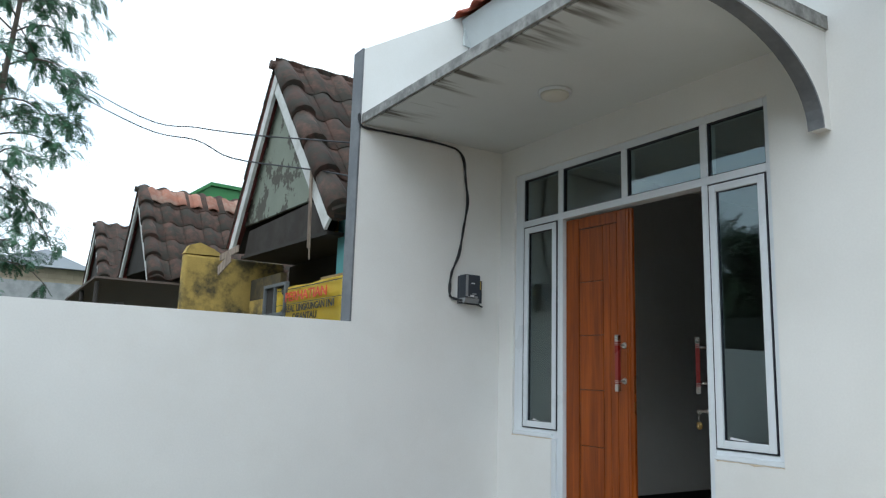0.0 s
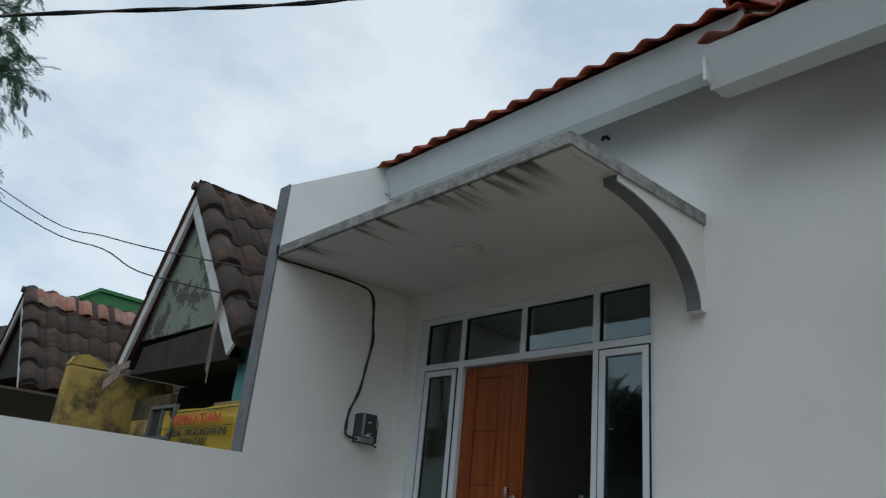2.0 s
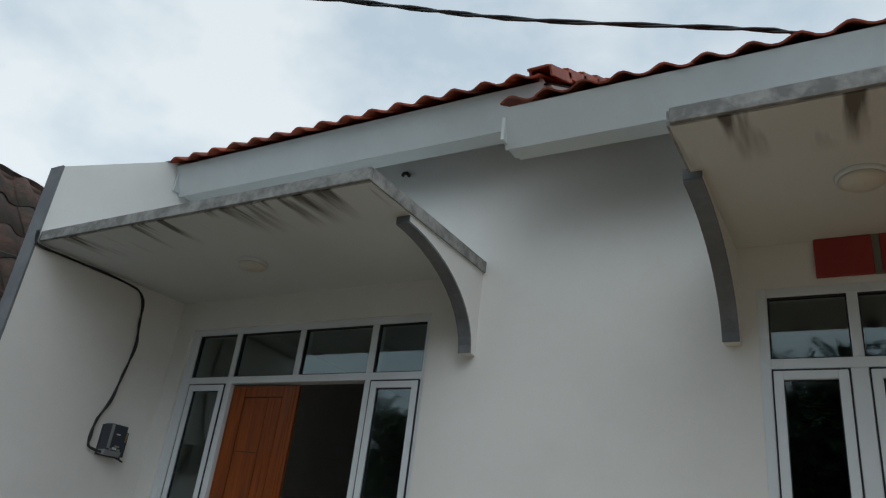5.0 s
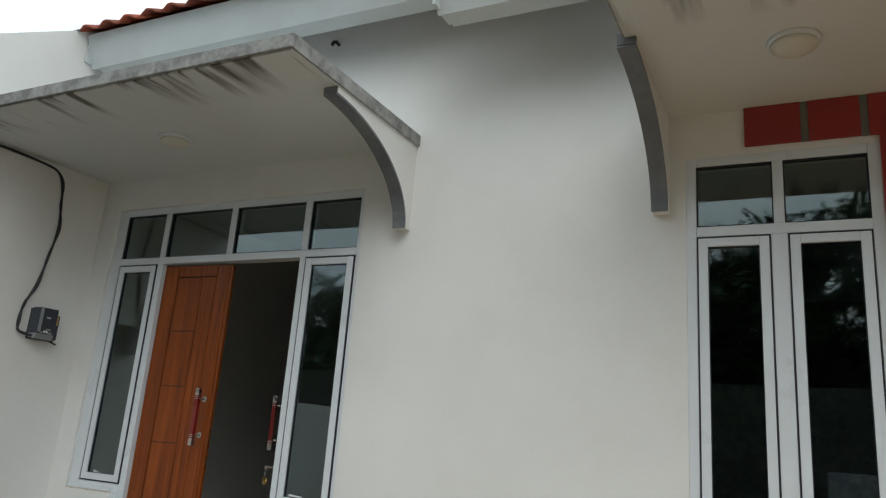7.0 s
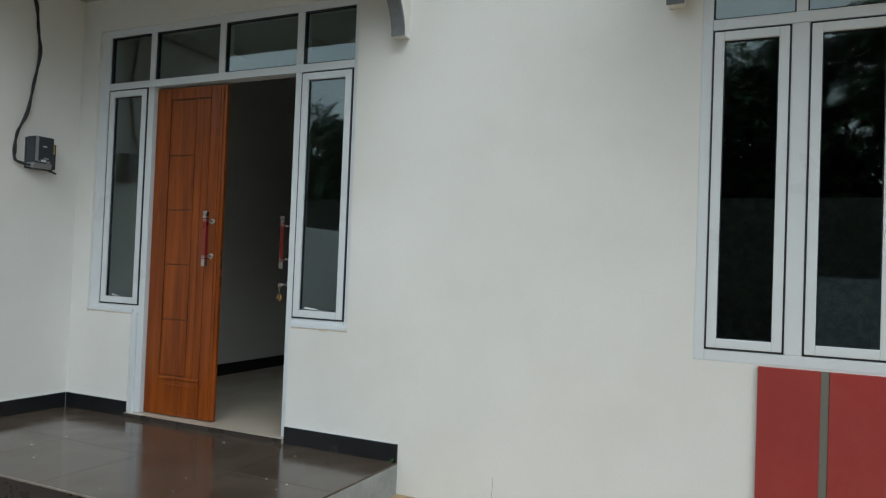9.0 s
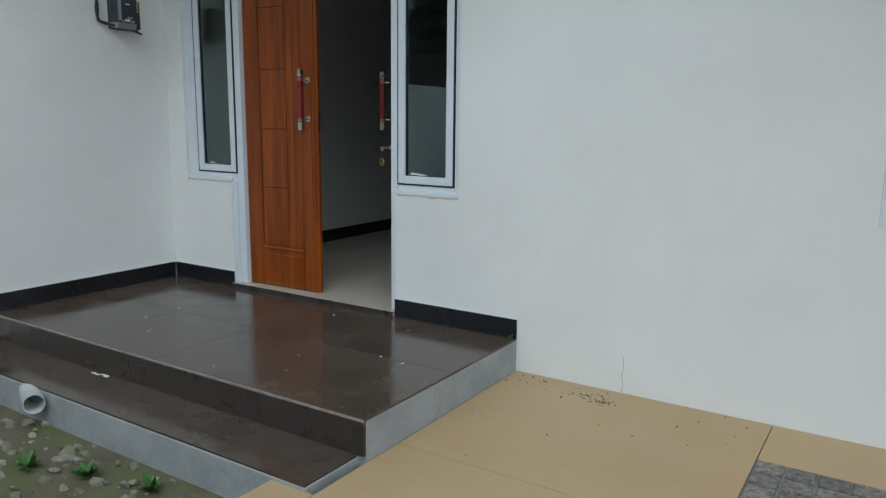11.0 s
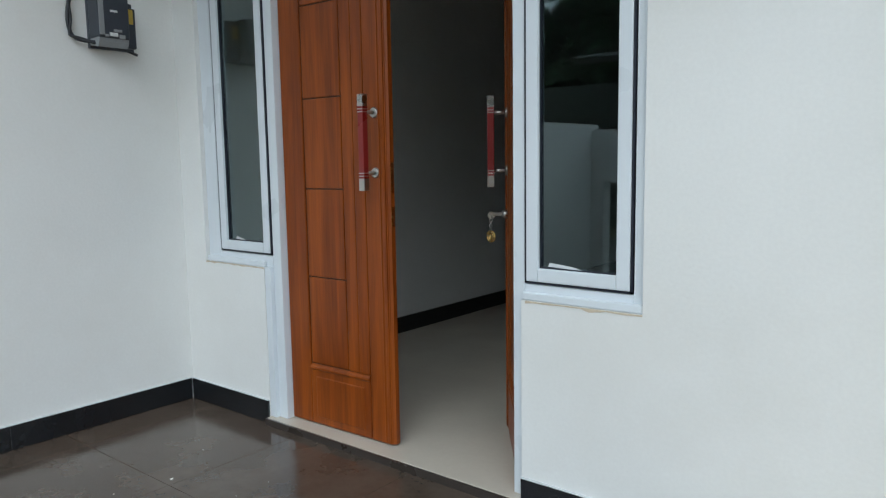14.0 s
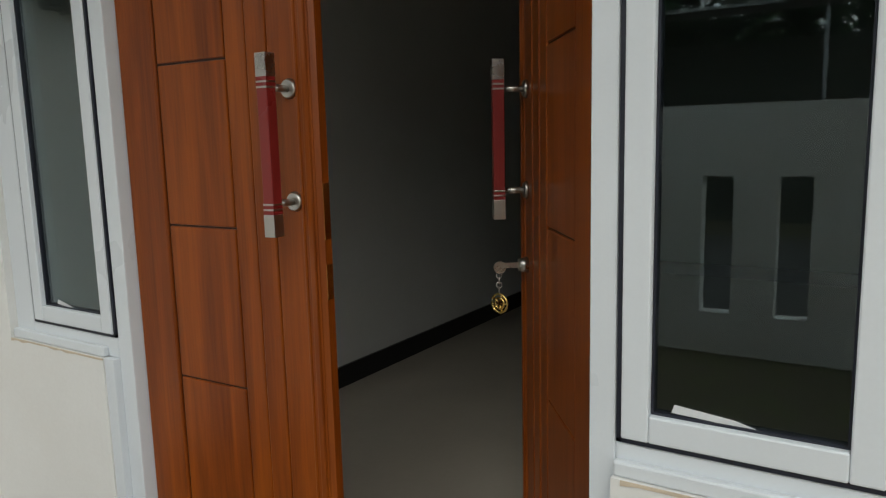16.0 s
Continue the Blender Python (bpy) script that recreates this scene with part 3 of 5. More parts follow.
# ---- the two teak door leaves ----
def door_leaf(name, label, m, mirror, with_key):
    """Leaf with x from the hinge to the free edge, z up, front face at y = 0."""
    leaf = thing(name, label, "door", kind="structure", group="front door leaves")
    leaf.matrix_basis = m
    W, H, T = 0.558, 2.105, 0.04
    s = mirror
    def bx(bm, u0, u1, y0, y1, z0, z1, bevel=0.0):
        a, b = sorted((s * u0, s * u1))
        box(bm, a, b, y0, y1, z0, z1, bevel)
    bm = B()
    bx(bm, 0.0, W, 0.008, T, 0.0, H, 0.003)
    part("core", bm, GROOVE, leaf, "dark varnish in the panel grooves")
    # frame members
    for u0, u1, z0, z1 in ((0.0, 0.118, 0.0, H), (0.452, W, 0.0, H), (0.120, 0.450, H - 0.075, H), (0.120, 0.450, 0.0, 0.245)):
        bm = B()
        bx(bm, u0, u1, 0.0, T + 0.001, z0, z1, 0.004)
        part("stile", bm, TEAK, leaf)
    bm = B()
    bx(bm, 0.333, 0.392, 0.003, 0.02, 0.252, H - 0.08, 0.004)
    bx(bm, 0.394, 0.449, 0.001, 0.02, 0.252, H - 0.08, 0.004)
    part("stile", bm, TEAK, leaf)
    cuts = [0.252, 0.610, 0.962, 1.312, 1.665, H - 0.08]
    for z0, z1 in zip(cuts, cuts[1:]):
        bm = B()
        bx(bm, 0.124, 0.330, 0.003, 0.02, z0 + 0.002, z1 - 0.002, 0.003)
        part("panel", bm, TEAK, leaf)
    # beads along the meeting stile and over the bottom panel
    for u0, u1, y0 in ((0.522, 0.529, -0.003), (0.540, 0.554, -0.006)):
        bm = B()
        bx(bm, u0, u1, y0, 0.006, 0.004, H - 0.004, 0.0025)
        part("bead", bm, TEAK, leaf)
    bm = B()
    a, b = sorted((s * 0.122, s * 0.448))
    prism(bm, [(0.0, 0.226), (-0.006, 0.232), (-0.006, 0.240), (0.004, 0.2505), (0.01, 0.2505), (0.01, 0.226)], "x", a, b)
    part("bead", bm, TEAK, leaf)
    bm = B()
    bx(bm, 0.15, 0.42, -0.004, 0.004, 0.03, 0.20, 0.004)
    part("bottom_panel", bm, TEAK, leaf)
    # rounded meeting edge
    bm = B()
    prism(bm, [(s * W, 0.004), (s * (W + 0.008), 0.012), (s * (W + 0.008), T - 0.008), (s * W, T)], "z", 0.002, H - 0.002)
    part("edge_strip", bm, TEAK, leaf)
    bm = B()
    for z0, z1 in ((0.83, 0.90), (0.95, 1.06)):
        bx(bm, W + 0.008, W + 0.0095, 0.012, 0.03, z0, z1)
    part("lock_plate", bm, BRASS, leaf, "worn brass lock plates")
    # pull handle
    hu, hz0, hz1 = 0.506, 0.962, 1.303
    bm = B()
    bx(bm, hu - 0.0125, hu + 0.0125, -0.075, -0.05, hz0 + 0.06, hz1 - 0.06, 0.002)
    handle = part("handle", bm, REDGRIP, leaf, "square red pull handle with steel ends")
    for z0, z1 in ((hz0, hz0 + 0.043), (hz1 - 0.043, hz1), (hz0 + 0.05, hz0 + 0.054), (hz0 + 0.06, hz0 + 0.064), (hz1 - 0.054, hz1 - 0.05), (hz1 - 0.064, hz1 - 0.06)):
        bm = B()
        bx(bm, hu - 0.013, hu + 0.013, -0.0755, -0.0495, z0, z1, 0.001)
        part("steel_band", bm, STEEL, handle)
    for z0 in (hz0 + 0.043, hz1 - 0.06):
        bm = B()
        bx(bm, hu - 0.0124, hu + 0.0124, -0.075, -0.05, z0, z0 + 0.017)
        part("red_band", bm, REDGRIP, handle)
    for z in (hz0 + 0.062, hz1 - 0.062):
        bm = B()
        tube(bm, [(s * hu, -0.052, z), (s * hu, -0.002, z)], 0.007, 12)
        part("post", bm, STEEL, handle)
        bm = B()
        tube(bm, [(s * hu, -0.008, z), (s * hu, 0.0, z)], 0.0165, 20, 0.02)
        part("rosette", bm, STEEL, handle)
    if with_key:
        z = 0.858
        bm = B()
        tube(bm, [(s * hu, -0.02, z), (s * hu, 0.0, z)], 0.014, 16, 0.018)
        lock = part("lock_cylinder", bm, STEEL, leaf)
        bm = B()
        bx(bm, hu - 0.0015, hu + 0.0015, -0.058, -0.02, z - 0.006, z + 0.006)
        tube(bm, [(s * hu - 0.002, -0.062, z - 0.004), (s * hu + 0.002, -0.062, z - 0.004)], 0.014, 14)
        part("key", bm, STEEL, lock)
        bm = B()
        for k in range(4):
            c = Vector((s * hu, -0.064, z - 0.022 - 0.011 * k))
            tube(bm, [c + Vector((0.006 * math.cos(a) * (k % 2), 0.006 * math.cos(a) * (1 - k % 2), 0.008 * math.sin(a))) for a in [i * math.pi / 4 for i in range(9)]], 0.0013, 5)
        part("key_chain", bm, STEEL, lock)
        bm = B()
        c = Vector((s * hu, -0.064, z - 0.085))
        for rad in (0.021, 0.012):
            tube(bm, [c + Vector((rad * math.cos(a) * 0.7, rad * math.cos(a) * 0.7, rad * math.sin(a))) for a in [i * math.pi / 9 for i in range(19)]], 0.0028, 6)
        for a in range(5):
            d = Vector((math.cos(a * 1.257) * 0.7, math.cos(a * 1.257) * 0.7, math.sin(a * 1.257)))
            tube(bm, [c + d * 0.003, c + d * 0.02], 0.0022, 5)
        part("key_fob", bm, BRASS, lock, "round brass openwork key fob")
    return leaf


door_leaf("door_leaf", "varnished teak door leaf, almost shut, with grooved panels", pose(0.672, 0.05, 0.197, 0, 0, 1.5), 1, False)
door_leaf("door_leaf", "varnished teak door leaf standing open, key in its lock", pose(1.798, 0.055, 0.197, 0, 0, -52.5), -1, True)

# ---- red panels round the second window ----
accent = thing("accent_wall", "brick red painted panels with grey stripes round the window", "wall panel", kind="structure")
xs = [4.333 + 0.24 * k for k in range(16)]
for k, x in enumerate(xs[:-1]):
    for z0, z1 in ((0.012, 0.838), (2.745, 2.938)) if x < 4.85 else ((0.012, 2.938),):
        bm = B()
        box(bm, x + (0.032 if k else 0), x + 0.24, -0.022, -0.0005, z0, z1, 0.002)
        part("red_panel", bm, RED, accent)
        if k:
            bm = B()
            box(bm, x + 0.0005, x + 0.0315, -0.016, -0.0005, z0, z1)
            part("grey_stripe", bm, STRIPE, accent)

bm = B()
box(bm, 4.8815, 5.053, -0.022, -0.0005, 0.8385, 2.7445)
part("red_panel", bm, RED, accent)

# ---- porch lamps ----
def ceiling_lamp(x, y):
    lamp = thing("ceiling_light", "round opal glass ceiling light, switched off", "lamp", (x, y, 2.9275), "porch ceiling lights")
    def ring(prof, name, mat):
        bm = B()
        n = 28
        rs = [[bm.verts.new((r * math.cos(2 * math.pi * i / n), r * math.sin(2 * math.pi * i / n), z)) for i in range(n)] for r, z in prof]
        for a, b in zip(rs, rs[1:]):
            for i in range(n):
                bm.faces.new((a[i], a[(i + 1) % n], b[(i + 1) % n], b[i])).smooth = True
        bm.faces.new(rs[0]), bm.faces.new(rs[-1][::-1])
        part(name, bm, mat, lamp)
    ring([(0.098, 0.0), (0.1, -0.004), (0.098, -0.018), (0.09, -0.02)], "base_ring", ALU)
    ring([(0.088, -0.018), (0.084, -0.032), (0.065, -0.045), (0.03, -0.052), (0.005, -0.053)], "shade", LAMPG)


ceiling_lamp(1.215, -0.55)
ceiling_lamp(4.556, -0.608)

# ---- electricity meter and its cable ----
meter = thing("electricity_meter", "dark grey household electricity meter on the white wall", "electricity meter", (0, 0.005, -0.014))
bm = B()
box(bm, 0.0, 0.02, -0.395, -0.205, 1.755, 1.955, 0.004)
part("back_plate", bm, METERC, meter)
bm = B()
box(bm, 0.0205, 0.105, -0.395, -0.265, 1.79, 1.96, 0.006)
body = part("case", bm, METERC, meter, "dark slate case")
bm = B()
box(bm, 0.1055, 0.107, -0.345, -0.315, 1.893, 1.901)
part("label", bm, PALE, body)
bm = B()
prism(bm, [(0.02, 1.765), (0.085, 1.755), (0.095, 1.775), (0.1, 1.80), (0.02, 1.79)], "y", -0.392, -0.268)
part("terminal_cover", bm, METERG, meter, "grey terminal cover")
for y0, y1, z0, z1, m in ((-0.352, -0.318, 1.797, 1.812, PALE), (-0.314, -0.288, 1.790, 1.806, METERG), (-0.372, -0.356, 1.793, 1.803, METERG), (-0.335, -0.300, 1.815, 1.826, METERG)):
    bm = B()
    box(bm, 0.1005, 0.109, y0, y1, z0, z1, 0.002)
    part("terminal", bm, m, meter)
bm = B()
box(bm, 0.1052, 0.1075, -0.394, -0.372, 1.80, 1.955, 0.001)
part("side_strip", bm, METERG, meter, "greyish clear plastic strip")
bm = B()
box(bm, 0.0205, 0.05, -0.262, -0.208, 1.765, 1.93, 0.004)
sw = part("breaker_box", bm, METERC, meter)
bm = B()
box(bm, 0.0505, 0.052, -0.252, -0.22, 1.865, 1.925)
part("sticker", bm, STICKER, sw, "yellow warning sticker")
bm = B()
tube(bm, [(0.06, -0.31, 1.762), (0.08, -0.28, 1.752), (0.075, -0.25, 1.745), (0.08, -0.225, 1.735)], 0.006, 7)
part("wire_end", bm, CABLE, meter)
bm = B()
def smooth(points, n=6):
    out, P = [], [Vector(p) for p in points]
    P = [P[0], *P, P[-1]]
    for i in range(1, len(P) - 2):
        for k in range(n):
            t = k / n
            out.append(0.5 * (2 * P[i] + (P[i + 1] - P[i - 1]) * t + (2 * P[i - 1] - 5 * P[i] + 4 * P[i + 1] - P[i + 2]) * t * t + (3 * P[i] - P[i - 1] - 3 * P[i + 1] + P[i + 2]) * t ** 3))
    return out + [P[-2]]
run = smooth([(0.012, -1.262, 2.99), (0.012, -1.252, 2.93), (0.014, -1.2, 2.90), (0.012, -1.05, 2.908), (0.012, -0.77, 2.913), (0.012, -0.53, 2.912), (0.012, -0.42, 2.89), (0.012, -0.37, 2.80), (0.012, -0.345, 2.65), (0.012, -0.335, 2.5), (0.012, -0.36, 2.3), (0.012, -0.40, 2.12), (0.012, -0.45, 1.98), (0.014, -0.475, 1.87), (0.02, -0.465, 1.80), (0.04, -0.43, 1.778), (0.06, -0.38, 1.775)])
tube(bm, run, 0.0075, 7)
tube(bm, [p + Vector((0.004, 0.011 * math.sin(i * 0.5), 0.005 * math.cos(i * 0.5))) for i, p in enumerate(run)], 0.006, 6)
part("supply_cable", bm, CABLE, meter, "black cable run up to the wall edge")

# ---- drain pipe in the step ----
drain = thing("drain_pipe", "short grey plastic drain pipe stub out of the step", "pipe", (0, 0, 0))
bm = B()
n = 20
c0, c1 = Vector((0.80, -1.44, -0.025)), Vector((1.02, -1.54, -0.02))
ax = (c1 - c0).normalized()
u = ax.cross(Vector((0, 0, 1))).normalized()
v = ax.cross(u)
rings = [[bm.verts.new(c + r * (math.cos(2 * math.pi * i / n) * u + math.sin(2 * math.pi * i / n) * v)) for i in range(n)] for c, r in ((c0, 0.045), (c1, 0.045), (c1, 0.040), (c0, 0.040))]
for a, b in zip(rings, rings[1:]):
    for i in range(n):
        bm.faces.new((a[i], a[(i + 1) % n], b[(i + 1) % n], b[i])).smooth = True
part("pipe", bm, PVC, drain)

# ---- things next door: three old tiled houses in a row ----
def slope_tiles(roof, eave_pt, ridge_pt, y0, y1, tile, mat, w, near_cols, flip):
    e, r = Vector((eave_pt[0], y0, eave_pt[1])), Vector((ridge_pt[0], y0, ridge_pt[1]))
    up = r - e
    rows = max(2, round(up.length / 0.56))
    cols = max(2, round((y1 - y0) / w))
    if flip:
        tiled_slope(roof, tile, mat, (e.x, y0 + cols * w, e.z), (0, -1, 0), up, w, up.length / rows, cols, rows, lambda a, c: c >= cols - near_cols)
    else:
        tiled_slope(roof, tile, mat, (e.x, y0, e.z), (0, 1, 0), up, w, up.length / rows, cols, rows, lambda a, c: c < near_cols)
    return rows


def old_tile(name, w, step, h, mat):
    return mesh_of(name, s_tile(w, step * 1.12, h, 8, 0.018), mat)


OLD_A = old_tile("roof_tile", 0.38, 0.58, 0.085, OLDTILE)
OLD_B = old_tile("roof_tile", 0.30, 0.42, 0.055, NEWTILE)


SMALL = 0.69


def smaller(x, y, z):
    """Place of a point of the row of houses, which is laid out at a larger size."""
    return (4.34 + SMALL * (x - 4.34), -3.39 + SMALL * (y + 3.39), 1.22 + SMALL * (z - 1.22))


def gable_house(label, xl, xa, xr, za, zl, zr, yf, depth, wall_mat, near, panel=None, ground=-0.75):
    house = thing("row_house", label, "house", smaller(xa, yf, ground), "old tiled row houses")
    house.scale = (SMALL,) * 3
    inv = Matrix.Translation((-xa, -yf, -ground))
    def add(name, bm, mat, parent=None, lab=""):
        ob = part(name, bm, mat, parent or house, lab)
        if parent is None:
            ob.matrix_basis = inv
        return ob
    bm = B()
    prism(bm, [(xl + 0.25, ground), (xr - 0.25, ground), (xr - 0.25, zr + 0.1), (xa, za - 0.25), (xl + 0.25, zl + 0.1)], "y", yf + 1.4, yf + depth)
    add("wall", bm, wall_mat)
    # roof boards
    bm = B()
    prism(bm, [(xl, zl), (xa, za), (xr, zr), (xr, zr - 0.05), (xa, za - 0.06), (xl, zl - 0.05)], "y", yf + 0.02, yf + depth)
    roof = add("roof", bm, DARK, None, "sagging roof of mossy brown tiles")
    slope_tiles(roof, (xr + 0.04, zr - 0.02), (xa, za + 0.02), yf - 0.03, yf + depth, OLD_A, OLDTILE, 0.38, near, False)
    slope_tiles(roof, (xl - 0.04, zl - 0.02), (xa, za + 0.02), yf - 0.03, yf + depth, OLD_A, OLDTILE, 0.38, min(near, 2), True)
    for k in range(int(depth / 0.42)):
        bm = B()
        y = yf - 0.1 + 0.42 * k
        tube(bm, [(xa, y, za + 0.035 + 0.008 * (k % 2)), (xa, y + 0.44, za + 0.02)], 0.062, 8, 0.055)
        part("ridge_tile", bm, OLDTILE, roof)
    # rake boards
    for x, z, red in ((xl, zl, True), (xr, zr, False)):
        d = Vector((xa - x, 0, za - z)).normalized()
        n = Vector((-d.z, 0, d.x)) if d.x > 0 else Vector((d.z, 0, -d.x))
        def strip(o0, o1, ya, yb):
            bm = B()
            q = [Vector((x, 0, z)) + n * o0, Vector((xa, 0, za)) + n * o0, Vector((xa, 0, za)) + n * o1, Vector((x, 0, z)) + n * o1]
            prism(bm, [(v.x, v.z) for v in q], "y", ya, yb)
            return bm
        add("rake_board", strip(-0.03, -0.17 if red else -0.23, yf - 0.012 - 0.012 * red, yf + 0.02), OLDWHITE, None, "chalky white rake board")
        rows = 5
        for k in range(rows):
            bm = B()
            a, b = (Vector((x, yf + 0.07, z)).lerp(Vector((xa, yf + 0.07, za)), f) for f in (k / rows, (k + 1.16) / rows))
            tube(bm, [a + n * 0.055, a.lerp(b, 0.5) + n * 0.03, b + n * 0.004], 0.10 if red else 0.15, 10, 0.08 if red else 0.115)
            add("verge_tile", bm, OLDRED if red else OLDTILE, None, "red brown verge tile" if red else "mossy rounded verge tile")
    # peeling gable panel; a given panel material paints an open gable's shade
    bm = B()
    t = 0.16
    prism(bm, [(xl + t * (xa - xl), zl + t * (za - zl) - 0.06), (xa, za - 0.1), (xr + t * (xa - xr), zr + t * (za - zr) - 0.06)], "y", yf + 0.10, yf + 0.14)
    add("gable_panel", bm, panel or PEEL, None, "dark sheet for the shade in an open gable" if panel else "peeling grey gable panel")
    return house, add


h1, add1 = gable_house("old house with a steep tiled gable and yellow walls", -5.81, -4.38, -2.41, 5.10, 2.90, 2.84, -0.3, 5.5, YELLOW, 6)
gable_house("old house with a mossy tiled gable roof", -12.62, -11.2, -9.35, 4.76, 2.90, 2.78, -0.6, 6.0, OLDWHITE, 8, DARK)
gable_house("old house with a small mossy gable roof", -18.2, -16.7, -14.7, 4.90, 3.0, 2.9, -0.6, 6.0, OLDWHITE, 0, DARK)
# patched pale tiles below the ridge of the second house
patch = tagged(new("roof_patch"), "patch of salmon and grey replacement tiles on the old roof", "roof tiles")
patch.location, patch.scale = smaller(-11.0, -0.6, 4.6), (SMALL,) * 3
d2 = (Vector((-11.2, 0, 4.76)) - Vector((-9.35, 0, 2.78))).normalized()
n2 = Vector((0, 1, 0)).cross(d2)
for k in range(13):
    p = Vector((-11.2, -0.5 + 0.30 * k, 4.78)) - d2 * 0.46 + n2 * 0.05
    m = Matrix(((0, d2.x, n2.x, p.x + 11.0), (1, d2.y, n2.y, p.y + 0.6), (0, d2.z, n2.z, p.z - 4.6), (0, 0, 0, 1)))
    piece("roof_tile", OLD_B, patch, m)

# porch of the yellow house
bm = B()
box(bm, -5.55, -2.9, 0.55, 0.62, -0.75, 2.35)
add1("porch_wall", bm, YELLOW, None, "stained yellow porch wall")
# the deep shade under the porch roof, made as a near-black strip
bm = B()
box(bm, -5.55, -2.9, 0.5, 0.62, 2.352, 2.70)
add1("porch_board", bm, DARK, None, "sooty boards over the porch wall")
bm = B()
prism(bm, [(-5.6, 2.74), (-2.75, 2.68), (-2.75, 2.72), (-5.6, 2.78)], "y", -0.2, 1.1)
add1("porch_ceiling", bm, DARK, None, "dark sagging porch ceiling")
# shaded void below the gable, put into a near-black board
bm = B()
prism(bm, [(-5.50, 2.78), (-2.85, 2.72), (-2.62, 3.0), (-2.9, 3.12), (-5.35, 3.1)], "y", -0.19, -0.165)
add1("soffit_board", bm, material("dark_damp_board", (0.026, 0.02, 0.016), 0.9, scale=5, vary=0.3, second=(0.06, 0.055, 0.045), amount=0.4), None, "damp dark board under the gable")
bm = B()
box(bm, -2.9, -2.17, 0.0, 0.12, -0.75, 2.95)
teal = add1("side_wall", bm, TEAL, None, "faded teal plastered wall")
bm = B()
box(bm, -3.2, -2.25, -0.05, -0.005, 1.9, 2.27, 0.01)
add1("cornice", bm, material("dull_ochre_board", (0.30, 0.21, 0.10), 0.85, scale=4, vary=0.2), None, "dull ochre board")
bm = B()
box(bm, -2.33, -2.18, -0.04, -0.002, 1.95, 2.45, 0.01)
add1("shutter", bm, OLDWHITE, None, "pale louvre at the wall edge")
bm = B()
box(bm, -6.02, -5.86, -0.90, 0.55, -0.75, 2.78, 0.04)
prism(bm, [(-0.90, 2.78), (-0.84, 2.90), (-0.7, 2.95), (-0.5, 2.88), (-0.36, 2.79)], "x", -6.02, -5.86)
add1("fin_wall", bm, YELLOW, None, "yellow party wall with a mossy rounded top")
bm = B()
box(bm, -5.54, -4.42, -0.05, 0.03, -0.75, 2.16)
add1("front_wall", bm, YELLOW, None, "stained yellow front wall")
# top of the front wall, porch roof shade painted in as dark colour
bm = B()
box(bm, -5.54, -4.42, -0.05, 0.03, 2.162, 2.45)
add1("lintel", bm, material("soot_black_lintel", (0.05, 0.042, 0.026), 0.9, scale=7, vary=0.4, second=(0.16, 0.115, 0.04), amount=0.6), None, "soot blackened lintel")
# small window
bm = B()
for x0, x1, z0, z1 in ((-4.40, -4.36, 1.5, 2.25), (-3.72, -3.68, 1.5, 2.25), (-4.36, -3.72, 2.21, 2.25), (-4.36, -3.72, 1.86, 1.90), (-4.05, -4.02, 1.5, 2.21), (-4.36, -3.72, 1.5, 1.54)):
    box(bm, x0, x1, -0.27, -0.22, z0, z1, 0.004)
w = add1("window", bm, material("grimy_grey_window_wood", (0.12, 0.13, 0.13), 0.8, scale=6, vary=0.2), None, "small grimy wooden window")
bm = B()
box(bm, -4.36, -3.72, -0.235, -0.23, 1.54, 2.21)
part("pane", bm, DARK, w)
# broken boards that hang from the eaves
for a, b, wd in (((-2.95, -0.34, 3.45), (-3.02, -0.30, 2.55), 0.05), ((-2.88, -0.36, 3.32), (-2.96, -0.30, 2.42), 0.035), ((-5.55, -0.5, 2.72), (-4.95, -0.45, 2.78), 0.09), ((-5.42, -0.55, 2.52), (-5.02, -0.52, 2.66), 0.13)):
    bm = B()
    a, b = Vector(a), Vector(b)
    d = (b - a).normalized()
    u = d.cross(Vector((0, 1, 0))).normalized() * wd
    v = Vector((0, 0.016, 0))
    vs = [bm.verts.new(p + i * u * (0.15 if p is b and wd < 0.06 else 1) + j * v) for p in (a, b) for i, j in ((-0.5, -0.5), (0.5, -0.5), (0.5, 0.5), (-0.5, 0.5))]
    for f in ((0, 1, 2, 3), (7, 6, 5, 4), (0, 4, 5, 1), (1, 5, 6, 2), (2, 6, 7, 3), (3, 7, 4, 0)):
        bm.faces.new([vs[i] for i in f])
    add1("loose_board", bm, RAW, None, "broken hanging board")

# banner
banner = tagged(new("banner"), "yellow printed vinyl warning banner hung on the house front", "banner")
banner.location, banner.scale = (-1.402, -1.22, 1.206), (0.716,) * 3
bm = B()
NX, NZ = 14, 6
gv = [[bm.verts.new((1.74 * i / NX, 0.012 * math.sin(i * 1.1) + 0.006 * math.sin(j * 2.0 + i), 0.95 * j / NZ - 0.012 * math.sin(math.pi * i / NX))) for i in range(NX + 1)] for j in range(NZ + 1)]
for j in range(NZ):
    for i in range(NX):
        bm.faces.new((gv[j][i], gv[j][i + 1], gv[j + 1][i + 1], gv[j + 1][i])).smooth = True
bmesh.ops.solidify(bm, geom=bm.faces[:], thickness=0.002)
part("sheet", bm, BANNER, banner)
bm = B()
box(bm, 0.0, 1.74, -0.022, -0.019, 0.905, 0.915)
box(bm, 0.05, 1.74, -0.022, -0.019, 0.742, 0.748)
part("rule", bm, BANBLK, banner)


